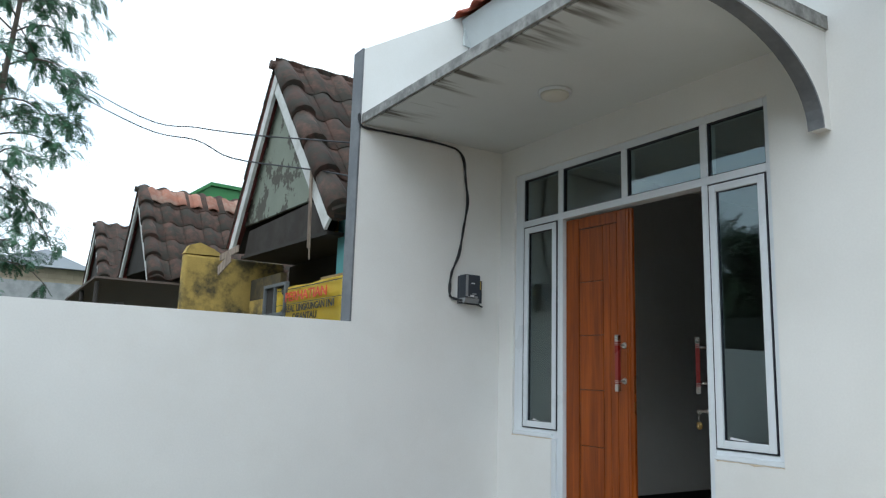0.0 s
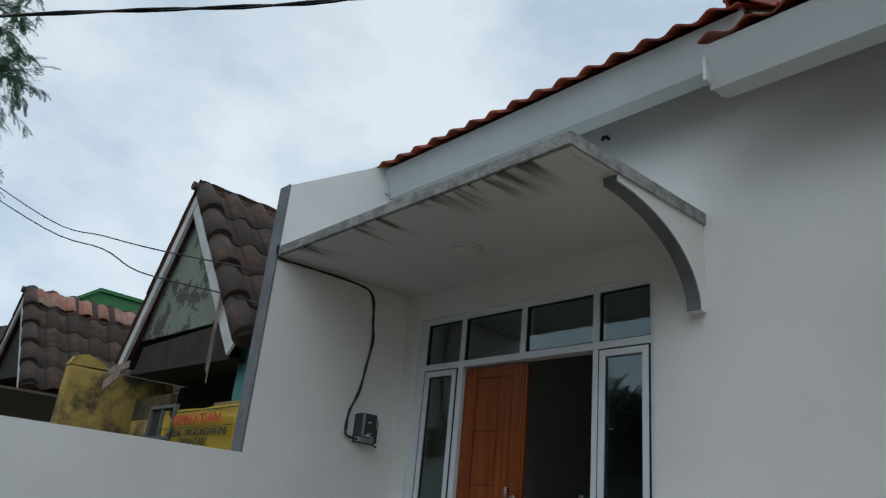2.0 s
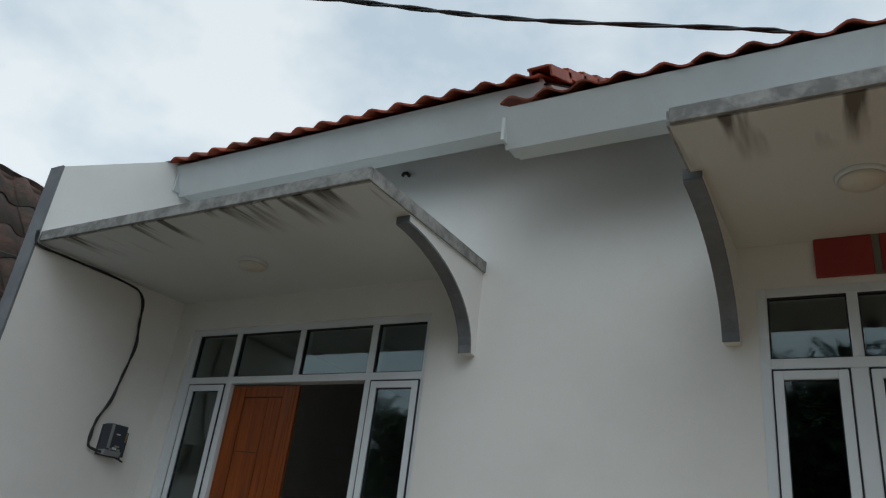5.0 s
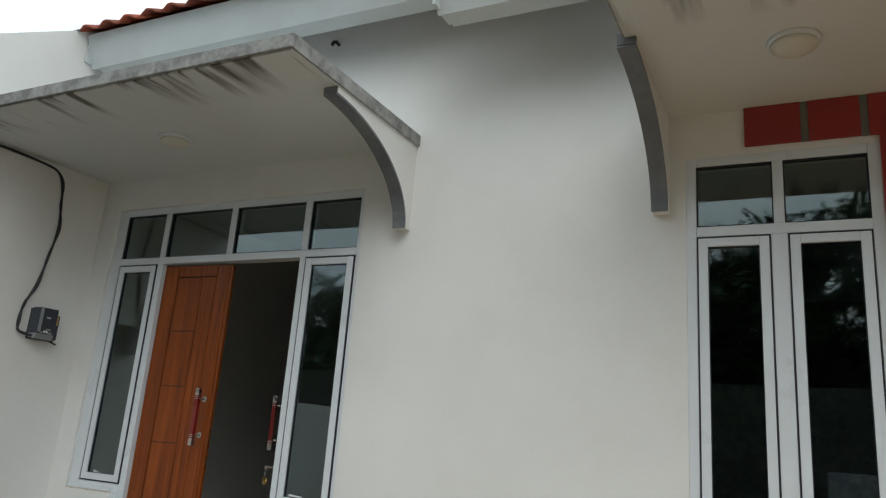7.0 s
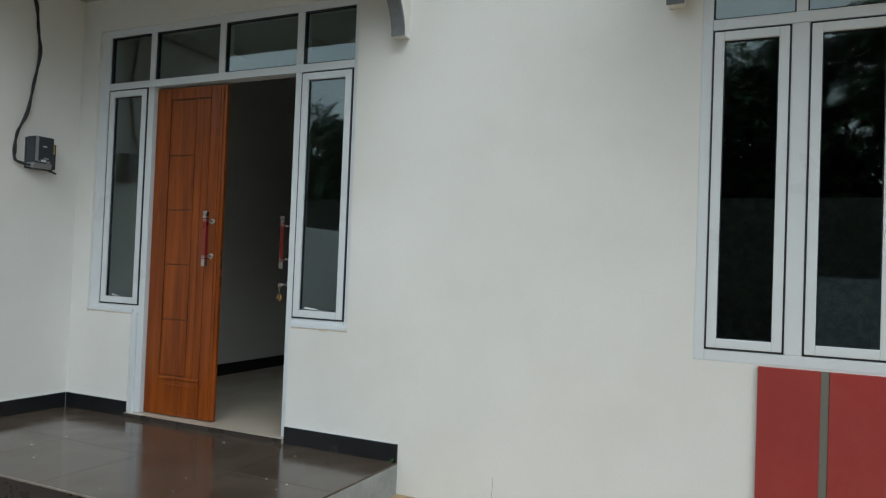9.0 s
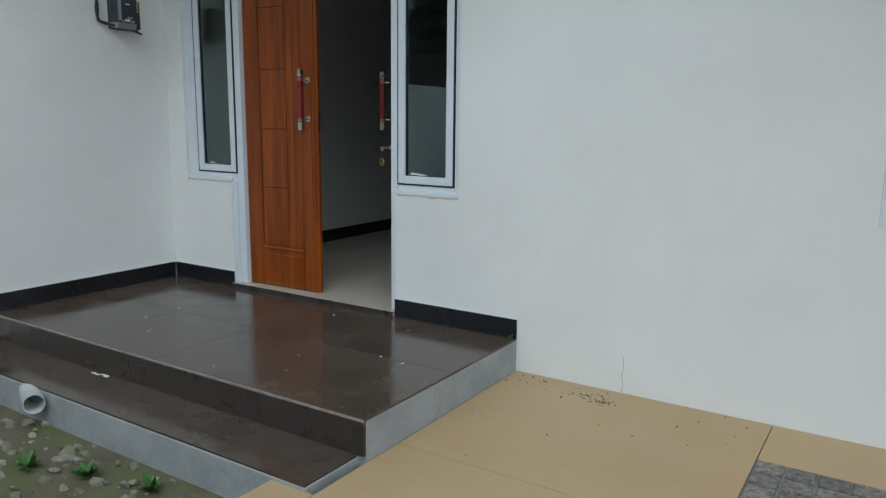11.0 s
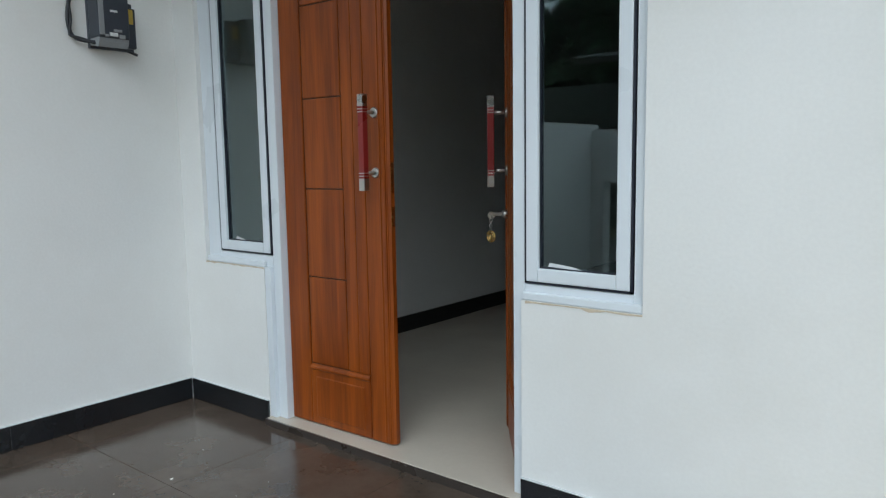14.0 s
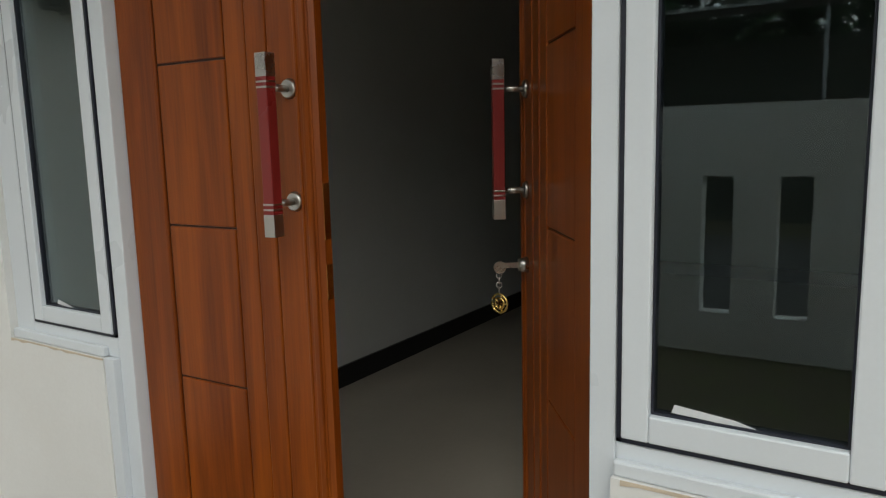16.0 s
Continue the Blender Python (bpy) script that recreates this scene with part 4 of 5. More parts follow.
def lettering(text, mat, parent, x, z, width, height, y=-0.03):
    cu = bpy.data.curves.new("lettering", "FONT")
    cu.body, cu.size, cu.extrude, cu.offset = text, 1.0, 0.002, 0.012
    tmp = bpy.data.objects.new("lettering", cu)
    scene.collection.objects.link(tmp)
    bpy.context.view_layer.update()
    me = bpy.data.meshes.new_from_object(tmp.evaluated_get(bpy.context.evaluated_depsgraph_get()))
    bpy.data.objects.remove(tmp)
    xs_ = [v.co.x for v in me.vertices]
    zs_ = [v.co.y for v in me.vertices]
    for v in me.vertices:
        v.co = ((v.co.x - min(xs_)) / (max(xs_) - min(xs_)) * width, -v.co.z, (v.co.y - min(zs_)) / (max(zs_) - min(zs_)) * height)
    me.materials.clear()
    me.materials.append(mat)
    ob = new("lettering", me)
    ob.parent, ob.location = parent, (x, y, z)
    return ob


lettering("PERHATIAN", BANRED, banner, 0.34, 0.775, 1.08, 0.10)
for word, x, width in (("AREAL", 0.27, 0.35), ("LINGKUNGAN", 0.67, 0.71), ("INI", 1.43, 0.17)):
    lettering(word, BANBLK, banner, x, 0.655, width, 0.075)
lettering("DIPANTAU", BANBLK, banner, 0.58, 0.56, 0.62, 0.075)
bm = B()
for k in range(8):
    box(bm, 0.45 + 0.11 * k, 0.53 + 0.11 * k, -0.03, -0.027, 0.45, 0.53)
part("print_bars", bm, BANRED, banner)
bm = B()
prism(bm, [(0.06, 0.50), (0.14, 0.42), (0.24, 0.50), (0.15, 0.60)], "y", -0.03, -0.027)
part("emblem", bm, PALE, banner, "pale printed emblem")

# sheet awning, pale block house and green roof farther off
aw = tagged(new("awning"), "low rusty sheet awning on posts between the houses", "awning")
aw.location, aw.scale = smaller(-8.0, -1.0, -0.30), (SMALL,) * 3
bm = B()
prism(bm, [(-1.6, 2.60), (1.5, 2.70), (1.5, 2.73), (-1.6, 2.63)], "y", -0.9, 1.6)
part("sheet", bm, material("rusty_sheet", (0.12, 0.09, 0.075), 0.7, scale=8, vary=0.3), aw)
for x in (-1.5, 0.0, 1.4):
    bm = B()
    tube(bm, [(x, -0.85, -0.45), (x, -0.85, 2.66)], 0.03, 8)
    part("post", bm, DARK, aw)
bm = B()
box(bm, -1.6, 1.5, -0.6, -0.5, -0.45, 2.4)
part("back_board", bm, DARK, aw)

far = tagged(new("block_house"), "pale block house with a grey hipped roof", "house")
far.location = (-25, -1.0, -0.14)
bm = B()
box(bm, -6, 0, -5.0, 1.45, 0, 4.75)
wallb = part("wall", bm, BRICKB, far)
brick_me = mesh_of("brick", box(B(), 0, 0.03, 0, 0.39, 0, 0.17, 0.006), BRICKB)
for r in range(5):
    for k in range(9):
        piece("brick", brick_me, wallb, pose(0, -2.1 + 0.4 * k + 0.2 * (r % 2) - (0.2 if k == 8 else 0), 3.85 + 0.18 * r))
bm = B()
top = bm.verts.new((-3.0, 0.2, 5.85))
base = [bm.verts.new(p) for p in ((0.4, -2.2, 4.75), (0.4, 1.6, 4.75), (-6.4, 1.6, 4.75), (-6.4, -2.2, 4.75))]
for i in range(4):
    bm.faces.new((base[i], base[(i + 1) % 4], top))
bm.faces.new(base[::-1])
part("roof", bm, SLATE, far)
bm = B()
box(bm, -20.2, -20, -7, 1.0, -0.14, 3.62)
structure("wall_far", bm, CONC, "bare grey cement wall beyond the houses", "wall")
green = tagged(new("green_house"), "house with a green painted upper storey far behind", "house")
green.location = (-19, 2, -0.14)
bm = B()
prism(bm, [(0.1, 0), (6, 0), (6, 7.1), (0.9, 7.2), (0.1, 6.6)], "x", -3, 0)
part("wall", bm, GREENR, green)
bm = B()
prism(bm, [(-0.1, 6.58), (0.88, 7.32), (6.2, 7.22), (6.2, 7.12), (0.9, 7.21), (0.0, 6.56)], "x", -3.1, 0.1)
part("roof", bm, GREENR, green)

# ---- overhead wires ----
wire = tagged(new("power_line"), "thick twisted black overhead service line", "cable")
bm = B()
line = smooth([(-9.0, -8.6, 4.7), (-4.0, -5.3, 4.3), (-0.9, -3.27, 4.2), (0.97, -1.86, 4.19), (2.15, -1.157, 4.2), (3.03, -0.64, 4.2), (4.25, -0.06, 4.2), (4.6, 0.18, 4.2), (6.0, 1.05, 4.8), (9.5, 3.4, 6.4)], 9)
tube(bm, [p + Vector((0, 0, 0.008 * math.sin(i * 1.3))) + Vector((0.006 * math.cos(i * 1.3), -0.007 * math.cos(i * 1.3), 0)) for i, p in enumerate(line)], 0.0085, 6)
part("strand", bm, CABLE, wire)
bm = B()
tube(bm, [p - Vector((0, 0, 0.008 * math.sin(i * 1.3))) - Vector((0.006 * math.cos(i * 1.3), -0.007 * math.cos(i * 1.3), 0)) for i, p in enumerate(line)], 0.0085, 6)
part("strand", bm, CABLE, wire)


def drop_wire(points, radius):
    ob = tagged(new("drop_wire"), "thin black sagging wire to the house wall", "cable", "thin wires beside the houses")
    bm = B()
    eye = Vector((4.34, -3.39, 1.22))
    near = [eye + (Vector(p) - eye) * (0.9 if p[0] < -2 else 0.94 if p[0] < -0.5 else 1.0) for p in points]
    tube(bm, smooth(near, 5), radius, 6)
    part("strand", bm, CABLE, ob)


drop_wire([(-13.0, -3.7, 8.2), (-9.0, -2.67, 6.18), (-5.0, -1.8, 4.29), (-3.4, -1.5, 3.77), (-2.2, -1.3, 3.41), (-1.0, -1.2, 3.07), (-0.135, -1.18, 2.82)], 0.0062)
drop_wire([(-13.0, -3.5, 7.9), (-9.0, -2.52, 5.91), (-5.0, -1.78, 4.16), (-3.4, -1.49, 3.63), (-2.6, -1.32, 3.27), (-0.9, -1.13, 2.80), (-0.135, -1.19, 2.57)], 0.0068)


# ---- trees ----
def frond_mesh(vs, fs, base, way, length, rng, leaf):
    """A drooping compound leaf: a stalk with pairs of narrow leaflets."""
    p, d = Vector(base), Vector(way).normalized()
    n = 9
    for i in range(n):
        d = (d + Vector((0, 0, -0.11))).normalized()
        q = p + d * (length / n)
        side = d.cross(Vector((0, 0, 1)))
        if side.length < 0.05:
            side = Vector((1, 0, 0))
        side.normalize()
        k = len(vs)
        vs += [p - side * 0.003, p + side * 0.003, q + side * 0.003, q - side * 0.003]
        fs.append((k, k + 1, k + 2, k + 3))
        if i:
            for s in (-1, 1):
                tip = (side * s + d * 0.5 + Vector((0, 0, rng.uniform(-0.5, 0.05)))).normalized() * leaf * rng.uniform(0.7, 1.15) * (1.15 - 0.6 * i / n)
                across = d * (leaf * 0.17)
                k = len(vs)
                mid = p + tip * 0.5
                vs += [p, mid + across, p + tip, mid - across]
                fs.append((k, k + 1, k + 2, k + 3))
        p = q


def tree(label, at, height, radius, limbs, fronds, length, leaf, mat, seed, low=0.3):
    rng = random.Random(seed)
    t = tagged(new("tree"), label, "tree")
    t.location = at
    bm = B()
    trunk = [(0.06 * math.sin(i), 0.05 * math.cos(i * 1.3), height * 0.85 * i / 7) for i in range(8)]
    tube(bm, trunk, 0.03 * height ** 0.9 * 0.6, 9, 0.02)
    part("trunk", bm, BARK, t)
    bm = B()
    tips = []
    for k in range(limbs):
        z = height * rng.uniform(low, 0.82)
        a = rng.uniform(0, 2 * math.pi)
        reach = radius * (1.05 - 0.55 * abs(z / height - 0.5)) * rng.uniform(0.45, 1.0)
        p0 = Vector((0, 0, z))
        end = p0 + Vector((math.cos(a) * reach, math.sin(a) * reach, reach * rng.uniform(0.1, 0.7)))
        mid = p0.lerp(end, 0.5) + Vector((0, 0, 0.12 * reach))
        pts = [p0, p0.lerp(mid, 0.5), mid, mid.lerp(end, 0.5), end]
        tube(bm, pts, 0.035, 5, 0.006)
        tips += [(pts[i].lerp(pts[i + 1], f), (end - p0).normalized()) for i in range(1, 4) for f in (0.2, 0.7)]
    part("branchwork", bm, BARK, t)
    vs, fs = [], []
    for k in range(fronds):
        p, d = rng.choice(tips)
        w = Vector((rng.gauss(0, 1), rng.gauss(0, 1), rng.gauss(0.15, 0.5))).normalized() + d * 0.7
        frond_mesh(vs, fs, p + Vector((rng.gauss(0, 0.08), rng.gauss(0, 0.08), rng.gauss(0, 0.08))), w, length * rng.uniform(0.6, 1.2), rng, leaf)
    me = bpy.data.meshes.new("crown")
    me.from_pydata(vs, [], fs)
    me.materials.append(mat)
    crown = new("crown", me)
    crown.parent = t
    return t


def feathery_tree(label, at, height, radius, seed):
    """A slim tree with tiers of arching limbs that carry fine drooping sprays."""
    rng = random.Random(seed)
    t = tagged(new("tree"), label, "tree")
    t.location = at
    bm = B()
    spine = [Vector((0.02 * math.sin(i * 1.7), 0.05 * i + 0.02 * math.cos(i), height * i / 9)) for i in range(10)]
    tube(bm, spine, 0.07, 9, 0.015)
    part("trunk", bm, BARK, t)
    bm = B()
    vs, fs = [], []
    for k in range(62):
        f = 0.14 + 0.84 * k / 61 + rng.uniform(-0.01, 0.01)
        i = min(int(f * 9), 8)
        p0 = spine[i].lerp(spine[i + 1], f * 9 - i)
        a = k * 2.4 + rng.uniform(-0.4, 0.4)
        reach = radius * (1.12 - 0.55 * f) * rng.uniform(0.55, 1.08)
        out = Vector((math.cos(a), math.sin(a), 0))
        rise, bend = rng.uniform(0.2, 0.9), rng.uniform(-0.5, 0.5)
        side = Vector((-out.y, out.x, 0))
        pts = [p0 + out * reach * s + side * (bend * reach * s * s) + Vector((0, 0, reach * (rise * s - 0.75 * s * s))) for s in (0, 0.2, 0.4, 0.6, 0.8, 1.0)]
        tube(bm, pts, 0.016, 5, 0.004)
        for q in range(13):
            s = rng.uniform(0.2, 1.0)
            j = min(int(s * 5), 4)
            p = pts[j].lerp(pts[j + 1], s * 5 - j)
            twig = (out * rng.uniform(-0.2, 0.8) + side * rng.gauss(0, 0.8) + Vector((0, 0, rng.uniform(-0.5, 0.5)))).normalized() * rng.uniform(0.12, 0.42)
            tube(bm, [p, p + twig], 0.004, 4, 0.002)
            for r in range(8):
                way = twig * rng.uniform(0.5, 2.0) + Vector((rng.gauss(0, 0.25), rng.gauss(0, 0.25), rng.uniform(-0.35, 0.15)))
                frond_mesh(vs, fs, p + twig * rng.uniform(0.1, 1.0), way, rng.uniform(0.14, 0.30), rng, rng.uniform(0.04, 0.065))
    part("branchwork", bm, BARK, t)
    me = bpy.data.meshes.new("crown")
    me.from_pydata(vs, [], fs)
    me.materials.append(LEAF)
    crown = new("crown", me)
    crown.parent = t


feathery_tree("slim feathery green tree behind the low white wall", (-7.0, -3.52, -0.14), 9.2, 1.5, 5)
for k, (x, y, h, r) in enumerate(((-10.5, -13.4, 5.0, 2.6), (-6.6, -13.0, 5.5, 2.4), (-4.4, -13.2, 7.2, 2.3), (-1.9, -14.6, 9.8, 3.0), (1.4, -13.2, 6.4, 2.4), (3.9, -14.6, 7.5, 2.5), (6.6, -13.0, 7.6, 2.6), (9.8, -12.6, 7.2, 2.8), (13.6, -13.4, 7.4, 2.8))):
    tree("dense green roadside tree across the lane", (x, y - 1.2, -0.14), h, r, 110, 4200, 0.7, 0.22, LEAFD, 40 + k, 0.12)["group"] = "roadside trees"
# added backdrop, keeps sky gaps out of the pane reflections
bm = B()
box(bm, -30, 30, -11.9, -11.7, -0.14, 2.75)
structure("wall_lane", bm, material("blackened_mossy_cement", (0.055, 0.06, 0.05), 0.9, scale=3, vary=0.25, bump=0.5, second=(0.03, 0.04, 0.025), amount=0.6), "added dark backdrop wall across the lane", "wall")
bm = B()
box(bm, 4.85, 30, -10.2, -10.0, -0.14, 1.27)
structure("wall_lane_pale", bm, CONC, "low pale cement wall across the lane", "wall")

lean_to = tagged(new("lean_to"), "pale corrugated sheet lean-to on thin posts across the lane", "shelter")
lean_to.location = (-1.0, -9.75, -0.14)
bm = B()
n = 96
rows_ = [[bm.verts.new((-2.4 + 4.8 * i / n, y, z + 0.022 * math.sin(2 * math.pi * i / 6))) for i in range(n + 1)] for y, z in ((0.0, 3.17), (-1.8, 3.42))]
for i in range(n):
    bm.faces.new((rows_[0][i], rows_[0][i + 1], rows_[1][i + 1], rows_[1][i])).smooth = True
bmesh.ops.solidify(bm, geom=bm.faces[:], thickness=0.004)
part("roof_sheet", bm, material("pale_corrugated_sheet", (0.62, 0.64, 0.65), 0.4, scale=4, vary=0.1), lean_to)
bm = B()
box(bm, -2.4, 2.4, -0.12, -0.07, 3.05, 3.14)
part("beam", bm, DARK, lean_to, "dark timber beam")
for x in (-0.9, 2.2):
    bm = B()
    tube(bm, [(x, -0.095, 0.0), (x, -0.095, 3.06)], 0.03, 10)
    part("post", bm, METERG, lean_to)

# ---- small things by the porch ----
crumbs = tagged(new("mortar_crumbs"), "white mortar crumbs scattered on the porch tiles", "crumbs", kind="stuff")
bm = B()
rng = random.Random(9)
for k in range(26):
    x, y, s = rng.uniform(0.6, 2.5), rng.uniform(-1.15, -0.1), rng.choice((0.0015, 0.002, 0.003, 0.003, 0.006))
    bmesh.ops.create_icosphere(bm, subdivisions=1, radius=s, matrix=Matrix.LocRotScale((x, y, 0.1645), Euler((0, 0, rng.uniform(0, 3))), (1.6, 0.8, 0.35)))
for k in range(5):
    bmesh.ops.create_icosphere(bm, subdivisions=1, radius=0.014, matrix=Matrix.LocRotScale((1.02 + rng.gauss(0, 0.05), -1.215 - rng.random() * 0.03, 0.023), Euler((0, 0, 0.2)), (1.4, 0.6, 0.12)))
part("crumb", bm, CRUMB, crumbs)
dirt = tagged(new("dirt_clumps"), "little clumps of dark grit on the screed by the wall", "dirt", kind="stuff")
bm = B()
for cx, cy, n, sp in ((3.0, -0.13, 40, 0.035), (3.1, -0.16, 25, 0.02), (2.72, -0.06, 18, 0.06), (3.6, -0.16, 5, 0.08), (3.35, -0.4, 4, 0.1), (2.95, -0.9, 4, 0.2)):
    for k in range(n):
        bmesh.ops.create_icosphere(bm, subdivisions=1, radius=rng.uniform(0.002, 0.006), matrix=Matrix.LocRotScale((cx + rng.gauss(0, sp * 1.6), cy + rng.gauss(0, sp), 0.001), None, (1, 1, 0.6)))
part("grit", bm, material("dark_grit", (0.13, 0.11, 0.07), 0.9), dirt)
rub = tagged(new("rubble"), "stones, moss and dry leaves on the garden soil", "rubble", kind="stuff")
bm = B()
for k in range(420):
    x, y = rng.uniform(0.1, 2.35), rng.uniform(-2.5, -1.49)
    bmesh.ops.create_icosphere(bm, subdivisions=1, radius=rng.choice((0.006, 0.01, 0.014, 0.02, 0.03)), matrix=Matrix.LocRotScale((x, y, -0.137), Euler((rng.random(), rng.random(), 3 * rng.random())), (1.2, 0.9, 0.5)))
part("stone", bm, material("mixed_stone", (0.22, 0.20, 0.16), 0.9, scale=20, vary=0.4, second=(0.12, 0.14, 0.05), amount=0.7, island=0.4), rub)


def weed(at, size, seed, leaves=14):
    rng = random.Random(seed)
    ob = tagged(new("weed"), "small green weed growing from a crack", "plant", "weeds")
    ob.location = at
    bm = B()
    for k in range(leaves):
        a, e = rng.uniform(0, 6.28), rng.uniform(0.3, 1.2)
        d = Vector((math.cos(a) * math.cos(e), math.sin(a) * math.cos(e), math.sin(e))) * size * rng.uniform(0.5, 1)
        s = Vector((-math.sin(a), math.cos(a), 0)) * size * 0.16
        vs = [bm.verts.new(p) for p in ((0, 0, 0), d * 0.55 + s, d, d * 0.55 - s)]
        bm.faces.new(vs)
    part("leaves", bm, material("weed_green", (0.06, 0.15, 0.03), 0.6, bump=0), ob)


weed((2.565, -0.018, 0.163), 0.035, 1)
weed((2.53, -1.20, 0.022), 0.03, 2)
for k, (x, y) in enumerate(((0.55, -1.62), (0.72, -1.70), (1.35, -1.75), (0.35, -1.58), (1.6, -1.66), (0.9, -1.85), (1.9, -1.6))):
    weed((x, y, -0.139), 0.09, 10 + k, 22)
for x0, x1 in ((0.36, 0.44), (1.925, 2.05)):
    ob = tagged(new("film_scrap"), "torn white protective film stuck to the window pane", "plastic film", "film scraps")
    ob.location = (x0, 0.0265, 0.937)
    bm = B()
    prism(bm, [(0, 0.002), (x1 - x0, -0.004), (x1 - x0 - 0.04, 0.006), (0.004, 0.014)], "y", 0.0, 0.002)
    part("film", bm, PALE, ob)

# stub of conduit under the eave, and a hairline crack over the screed
stub = thing("conduit_stub", "short dark conduit stub out of the wall under the eave", "pipe", (1.917, 0.0, 3.731))
bm = B()
tube(bm, [(0, 0.0, 0.0), (0, -0.035, 0.004), (-0.006, -0.055, -0.008), (-0.012, -0.06, -0.03)], 0.012, 8)
part("stub", bm, CABLE, stub)
crack = thing("wall_crack", "hairline crack rising from the foot of the white wall", "crack", (3.13, -0.0005, 0.0))
bm = B()
way = [(0.0, 0.0), (0.004, 0.04), (-0.002, 0.08), (0.003, 0.12), (0.001, 0.17)]
for (xa, za), (xb, zb) in zip(way, way[1:]):
    prism(bm, [(xa - 0.0011, za), (xa + 0.0011, za), (xb + 0.0008, zb), (xb - 0.0008, zb)], "y", -0.0006, 0.0004)
part("line", bm, WORN, crack)

# ---- pieces: porch tiles, skirting, screed panels, mosaic, roof tiles ----
xe = [0.0, 0.19, 0.79, 1.39, 1.99, 2.59]
for a, b in zip(xe, xe[1:]):
    for c, d in ((-1.200, -0.60), (-0.60, -0.0005)):
        me = mesh_of("tile", box(B(), a + 0.0008, b - 0.0008, c + 0.0008, d - 0.0008, 0.1535, 0.163, 0.001), TILEB)
        piece("tile", me, porch, Matrix.Identity(4))
    me = mesh_of("tile", box(B(), a + 0.0008, min(b, 2.555) - 0.0008, -1.474, -1.2025, 0.0125, 0.022, 0.001), TILEB)
    piece("tile", me, tread, Matrix.Identity(4))

skirting = tagged(new("baseboard"), "black glazed skirting tiles with a pale top line", "baseboard", kind="structure")
def skirt_run(x0, y0, x1, y1):
    n = max(1, round(max(abs(x1 - x0), abs(y1 - y0)) / 0.42))
    for i in range(n):
        f, g = i / n, (i + 1) / n
        bm, bg = B(), B()
        if abs(x1 - x0) > abs(y1 - y0):
            a, b = x0 + (x1 - x0) * f + 0.0008, x0 + (x1 - x0) * g - 0.0008
            box(bm, a, b, y0 - 0.010, y0 - 0.0005, 0.1632, 0.261, 0.0015)
            box(bg, a, b, y0 - 0.0095, y0 - 0.0005, 0.2612, 0.2645)
        else:
            a, b = y0 + (y1 - y0) * f + 0.0008, y0 + (y1 - y0) * g - 0.0008
            box(bm, x0 + 0.0005, x0 + 0.010, a, b, 0.1632, 0.261, 0.0015)
            box(bg, x0 + 0.0005, x0 + 0.0095, a, b, 0.2612, 0.2645)
        t = part("tile", bm, SKIRT, skirting)
        # reflection along the glazed top edge, made as a pale strip
        part("grout_line", bg, PALE, t)
skirt_run(0.0, -1.200, 0.0, -0.0115)
skirt_run(0.0105, 0.0, 0.578, 0.0)
skirt_run(1.846, 0.0, 2.59, 0.0)

for x0, x1, y0, y1 in ((2.594, 3.772, -1.0, -0.002), (2.594, 3.772, -2.1, -1.004), (2.594, 3.772, -3.2, -2.104), (2.594, 3.772, -5.0, -3.204), (2.402, 2.59, -5.0, -1.472),
                       (3.776, 5.0, -0.372, -0.002), (4.192, 5.0, -1.414, -0.375), (3.776, 5.0, -2.5, -1.418), (3.776, 5.0, -5.0, -2.504),
                       (5.004, 8.0, -1.4, -0.002), (5.004, 8.0, -5.0, -1.404)):
    me = mesh_of("screed_panel", box(B(), x0, x1, y0, y1, -0.0118, 0.0, 0.002), SAND)
    piece("screed_panel", me, carport, Matrix.Identity(4))
peb_me = mesh_of("pebble_tile", box(B(), 0.006, 0.098, 0.006, 0.098, -0.011, 0.0035, 0.004), PEBB)
for i in range(4):
    for j in range(10):
        piece("pebble_tile", peb_me, carport, pose(3.774 + 0.104 * i, -0.477 - 0.104 * j, 0))

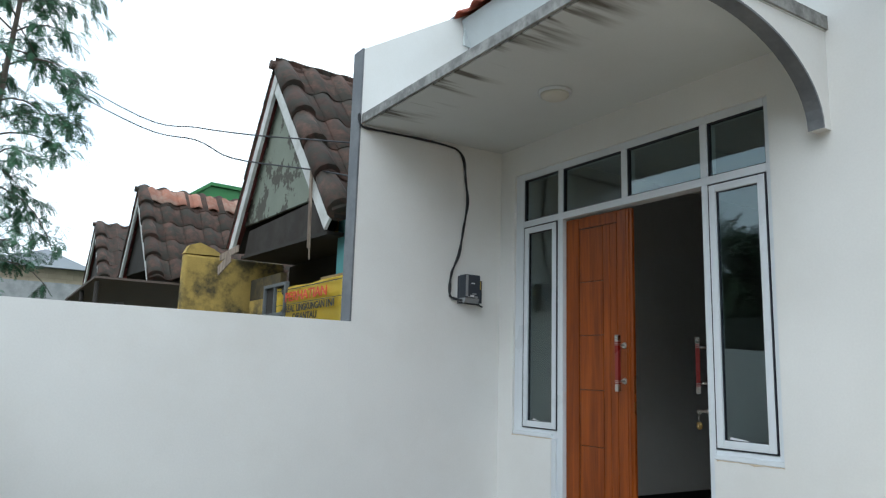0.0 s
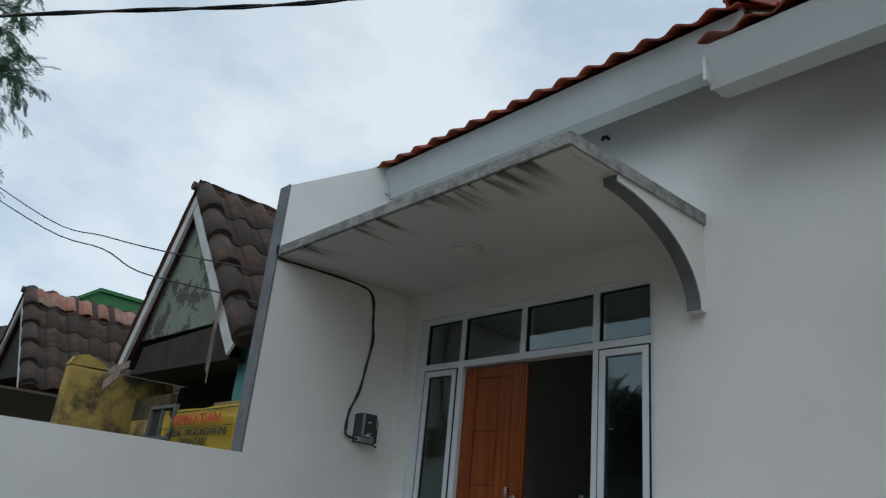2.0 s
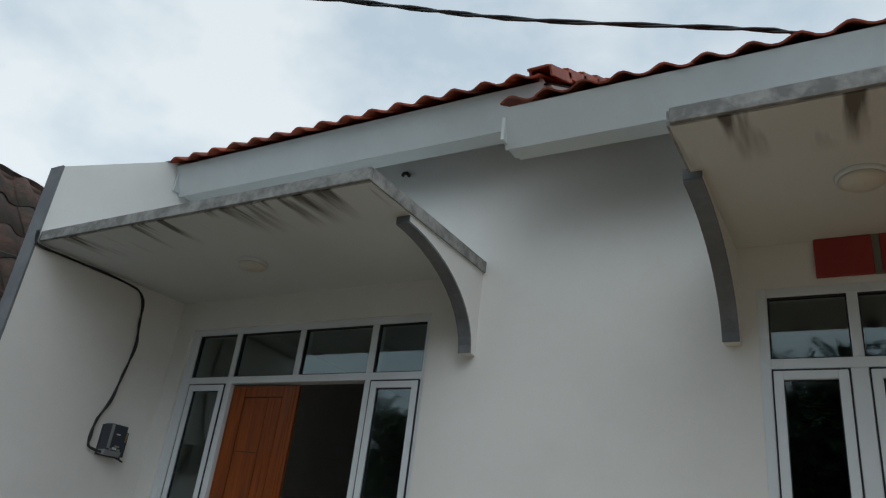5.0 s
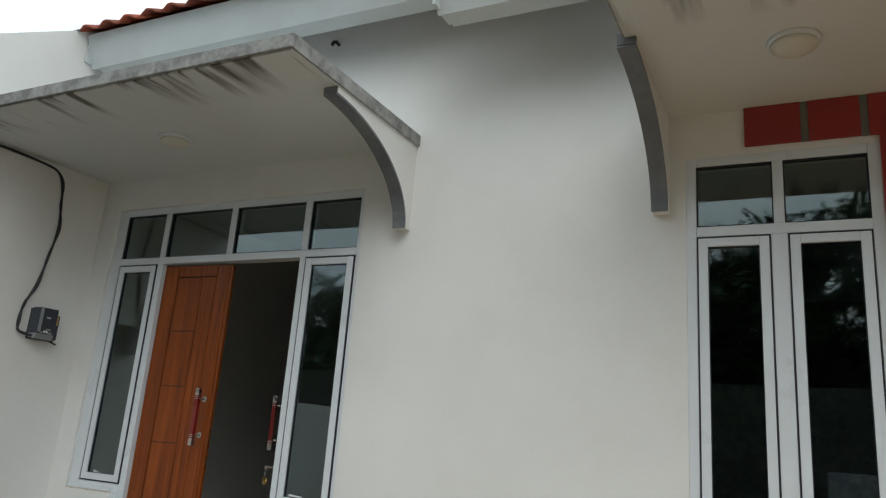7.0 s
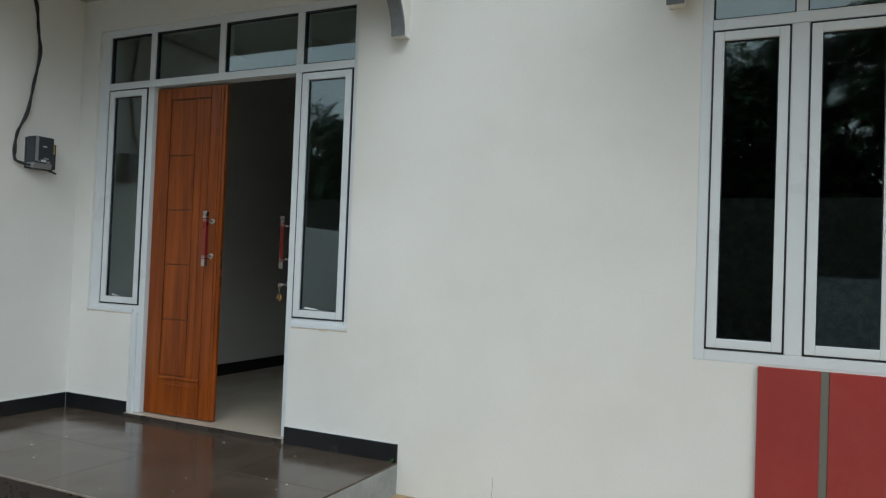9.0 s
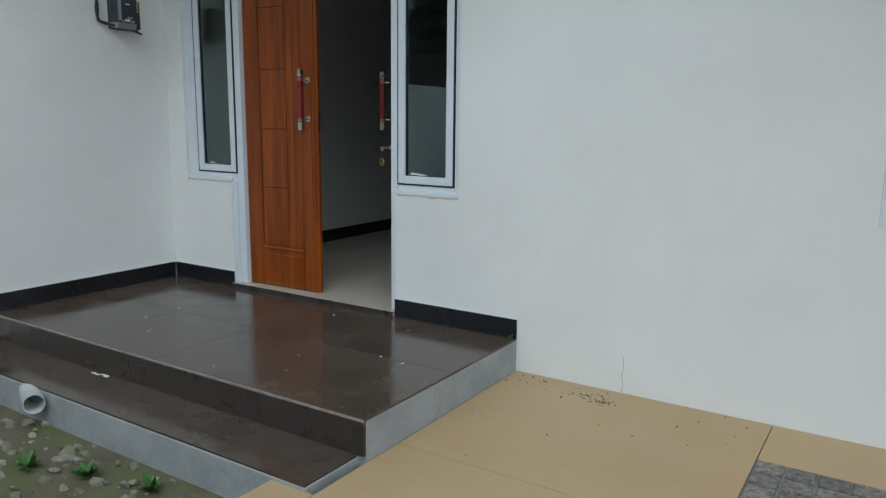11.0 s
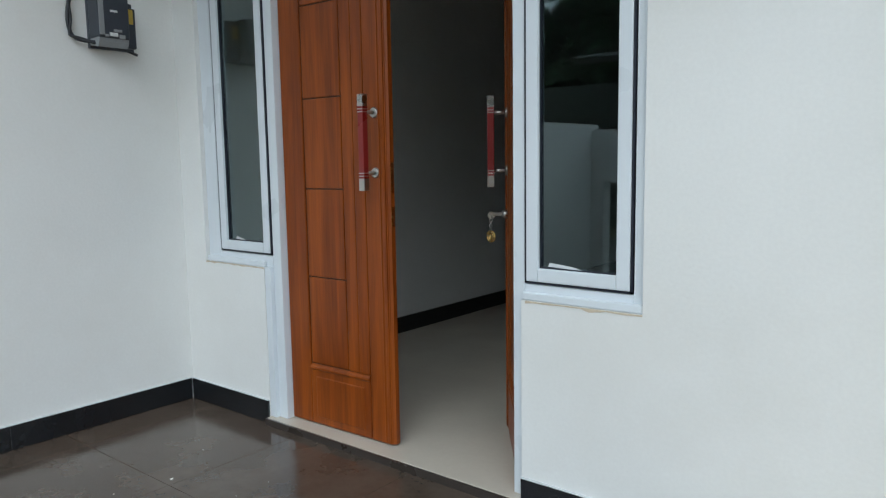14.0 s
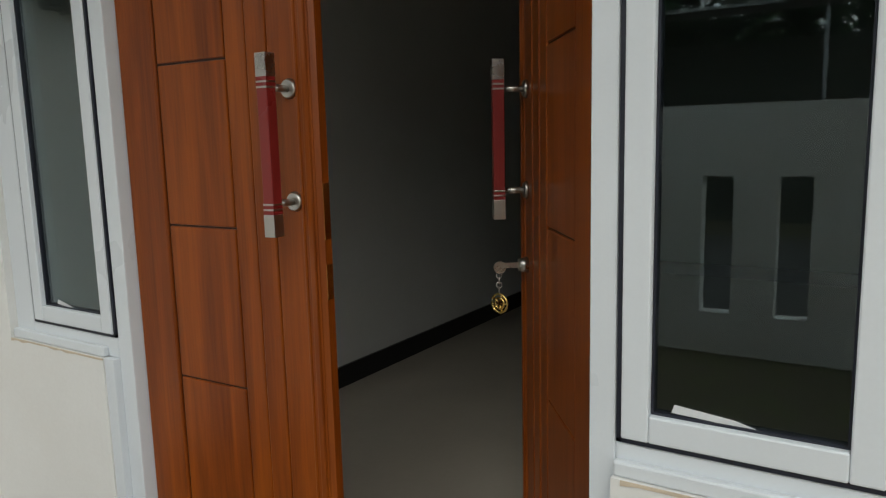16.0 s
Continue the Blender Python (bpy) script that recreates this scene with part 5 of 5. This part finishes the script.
roof_up = tagged(new("roof_upper"), "red terracotta tiled roof plane over the door", "roof", kind="structure")
TERRA_ME = mesh_of("roof_tile", s_tile(0.203, 0.36, 0.036, 8, 0.010), TERRA)
upv = Vector((0, 1, PITCH)).normalized()
tiled_slope(roof_up, TERRA_ME, TERRA, (0.0, -0.47, 3.90), (1, 0, 0), upv, 0.203, 0.32, 15, 12, lambda r, c: r < 3)
bm = B()
prism(bm, [(-0.375, 3.93), (3.2, 3.93 + PITCH * 3.575), (3.2, 3.942 + PITCH * 3.575), (-0.375, 3.942)], "x", 0.013, 3.07)
part("deck", bm, DARK, roof_up)
bm = B()
prism(bm, [(-0.33, 3.955), (0.131, 3.955), (0.131, 3.70), (3.2, 3.70), (3.2, 3.92 + PITCH * 3.56)], "x", 3.042, 3.068)
part("verge_wall", bm, WHITE, roof_up, "white plastered verge")
nrm = Vector((1, 0, 0)).cross(upv)
for k in range(12):
    bm = B()
    a = Vector((3.055, -0.47, 3.985)) + upv * (0.30 * k)
    tilt = (upv * 0.34 - nrm * 0.025).normalized()
    box(bm, -0.085, 0.05, 0.0, 0.35, -0.008, 0.010, 0.005)
    box(bm, 0.051, 0.066, 0.0, 0.35, -0.062, 0.006, 0.004)
    box(bm, -0.075, -0.06, 0.0, 0.35, -0.05, -0.0085, 0.004)
    over = Vector((1, 0, 0)).cross(tilt)
    bm.transform(Matrix(((1, tilt.x, over.x, a.x), (0, tilt.y, over.y, a.y), (0, tilt.z, over.z, a.z), (0, 0, 0, 1))))
    part("verge_tile", bm, TERRA, roof_up)
roof_low = tagged(new("roof_lower"), "red terracotta tiled roof plane over the window", "roof", kind="structure")
tiled_slope(roof_low, TERRA_ME, TERRA, (2.9, -0.605, 3.637), (1, 0, 0), upv, 0.203, 0.32, 25, 12, lambda r, c: r < 2 and c < 16)
bm = B()
prism(bm, [(-0.56, 3.625), (3.0, 3.625 + PITCH * 3.56), (3.0, 3.645 + PITCH * 3.56), (-0.56, 3.645)], "x", 3.071, 8.0)
part("deck", bm, DARK, roof_low)
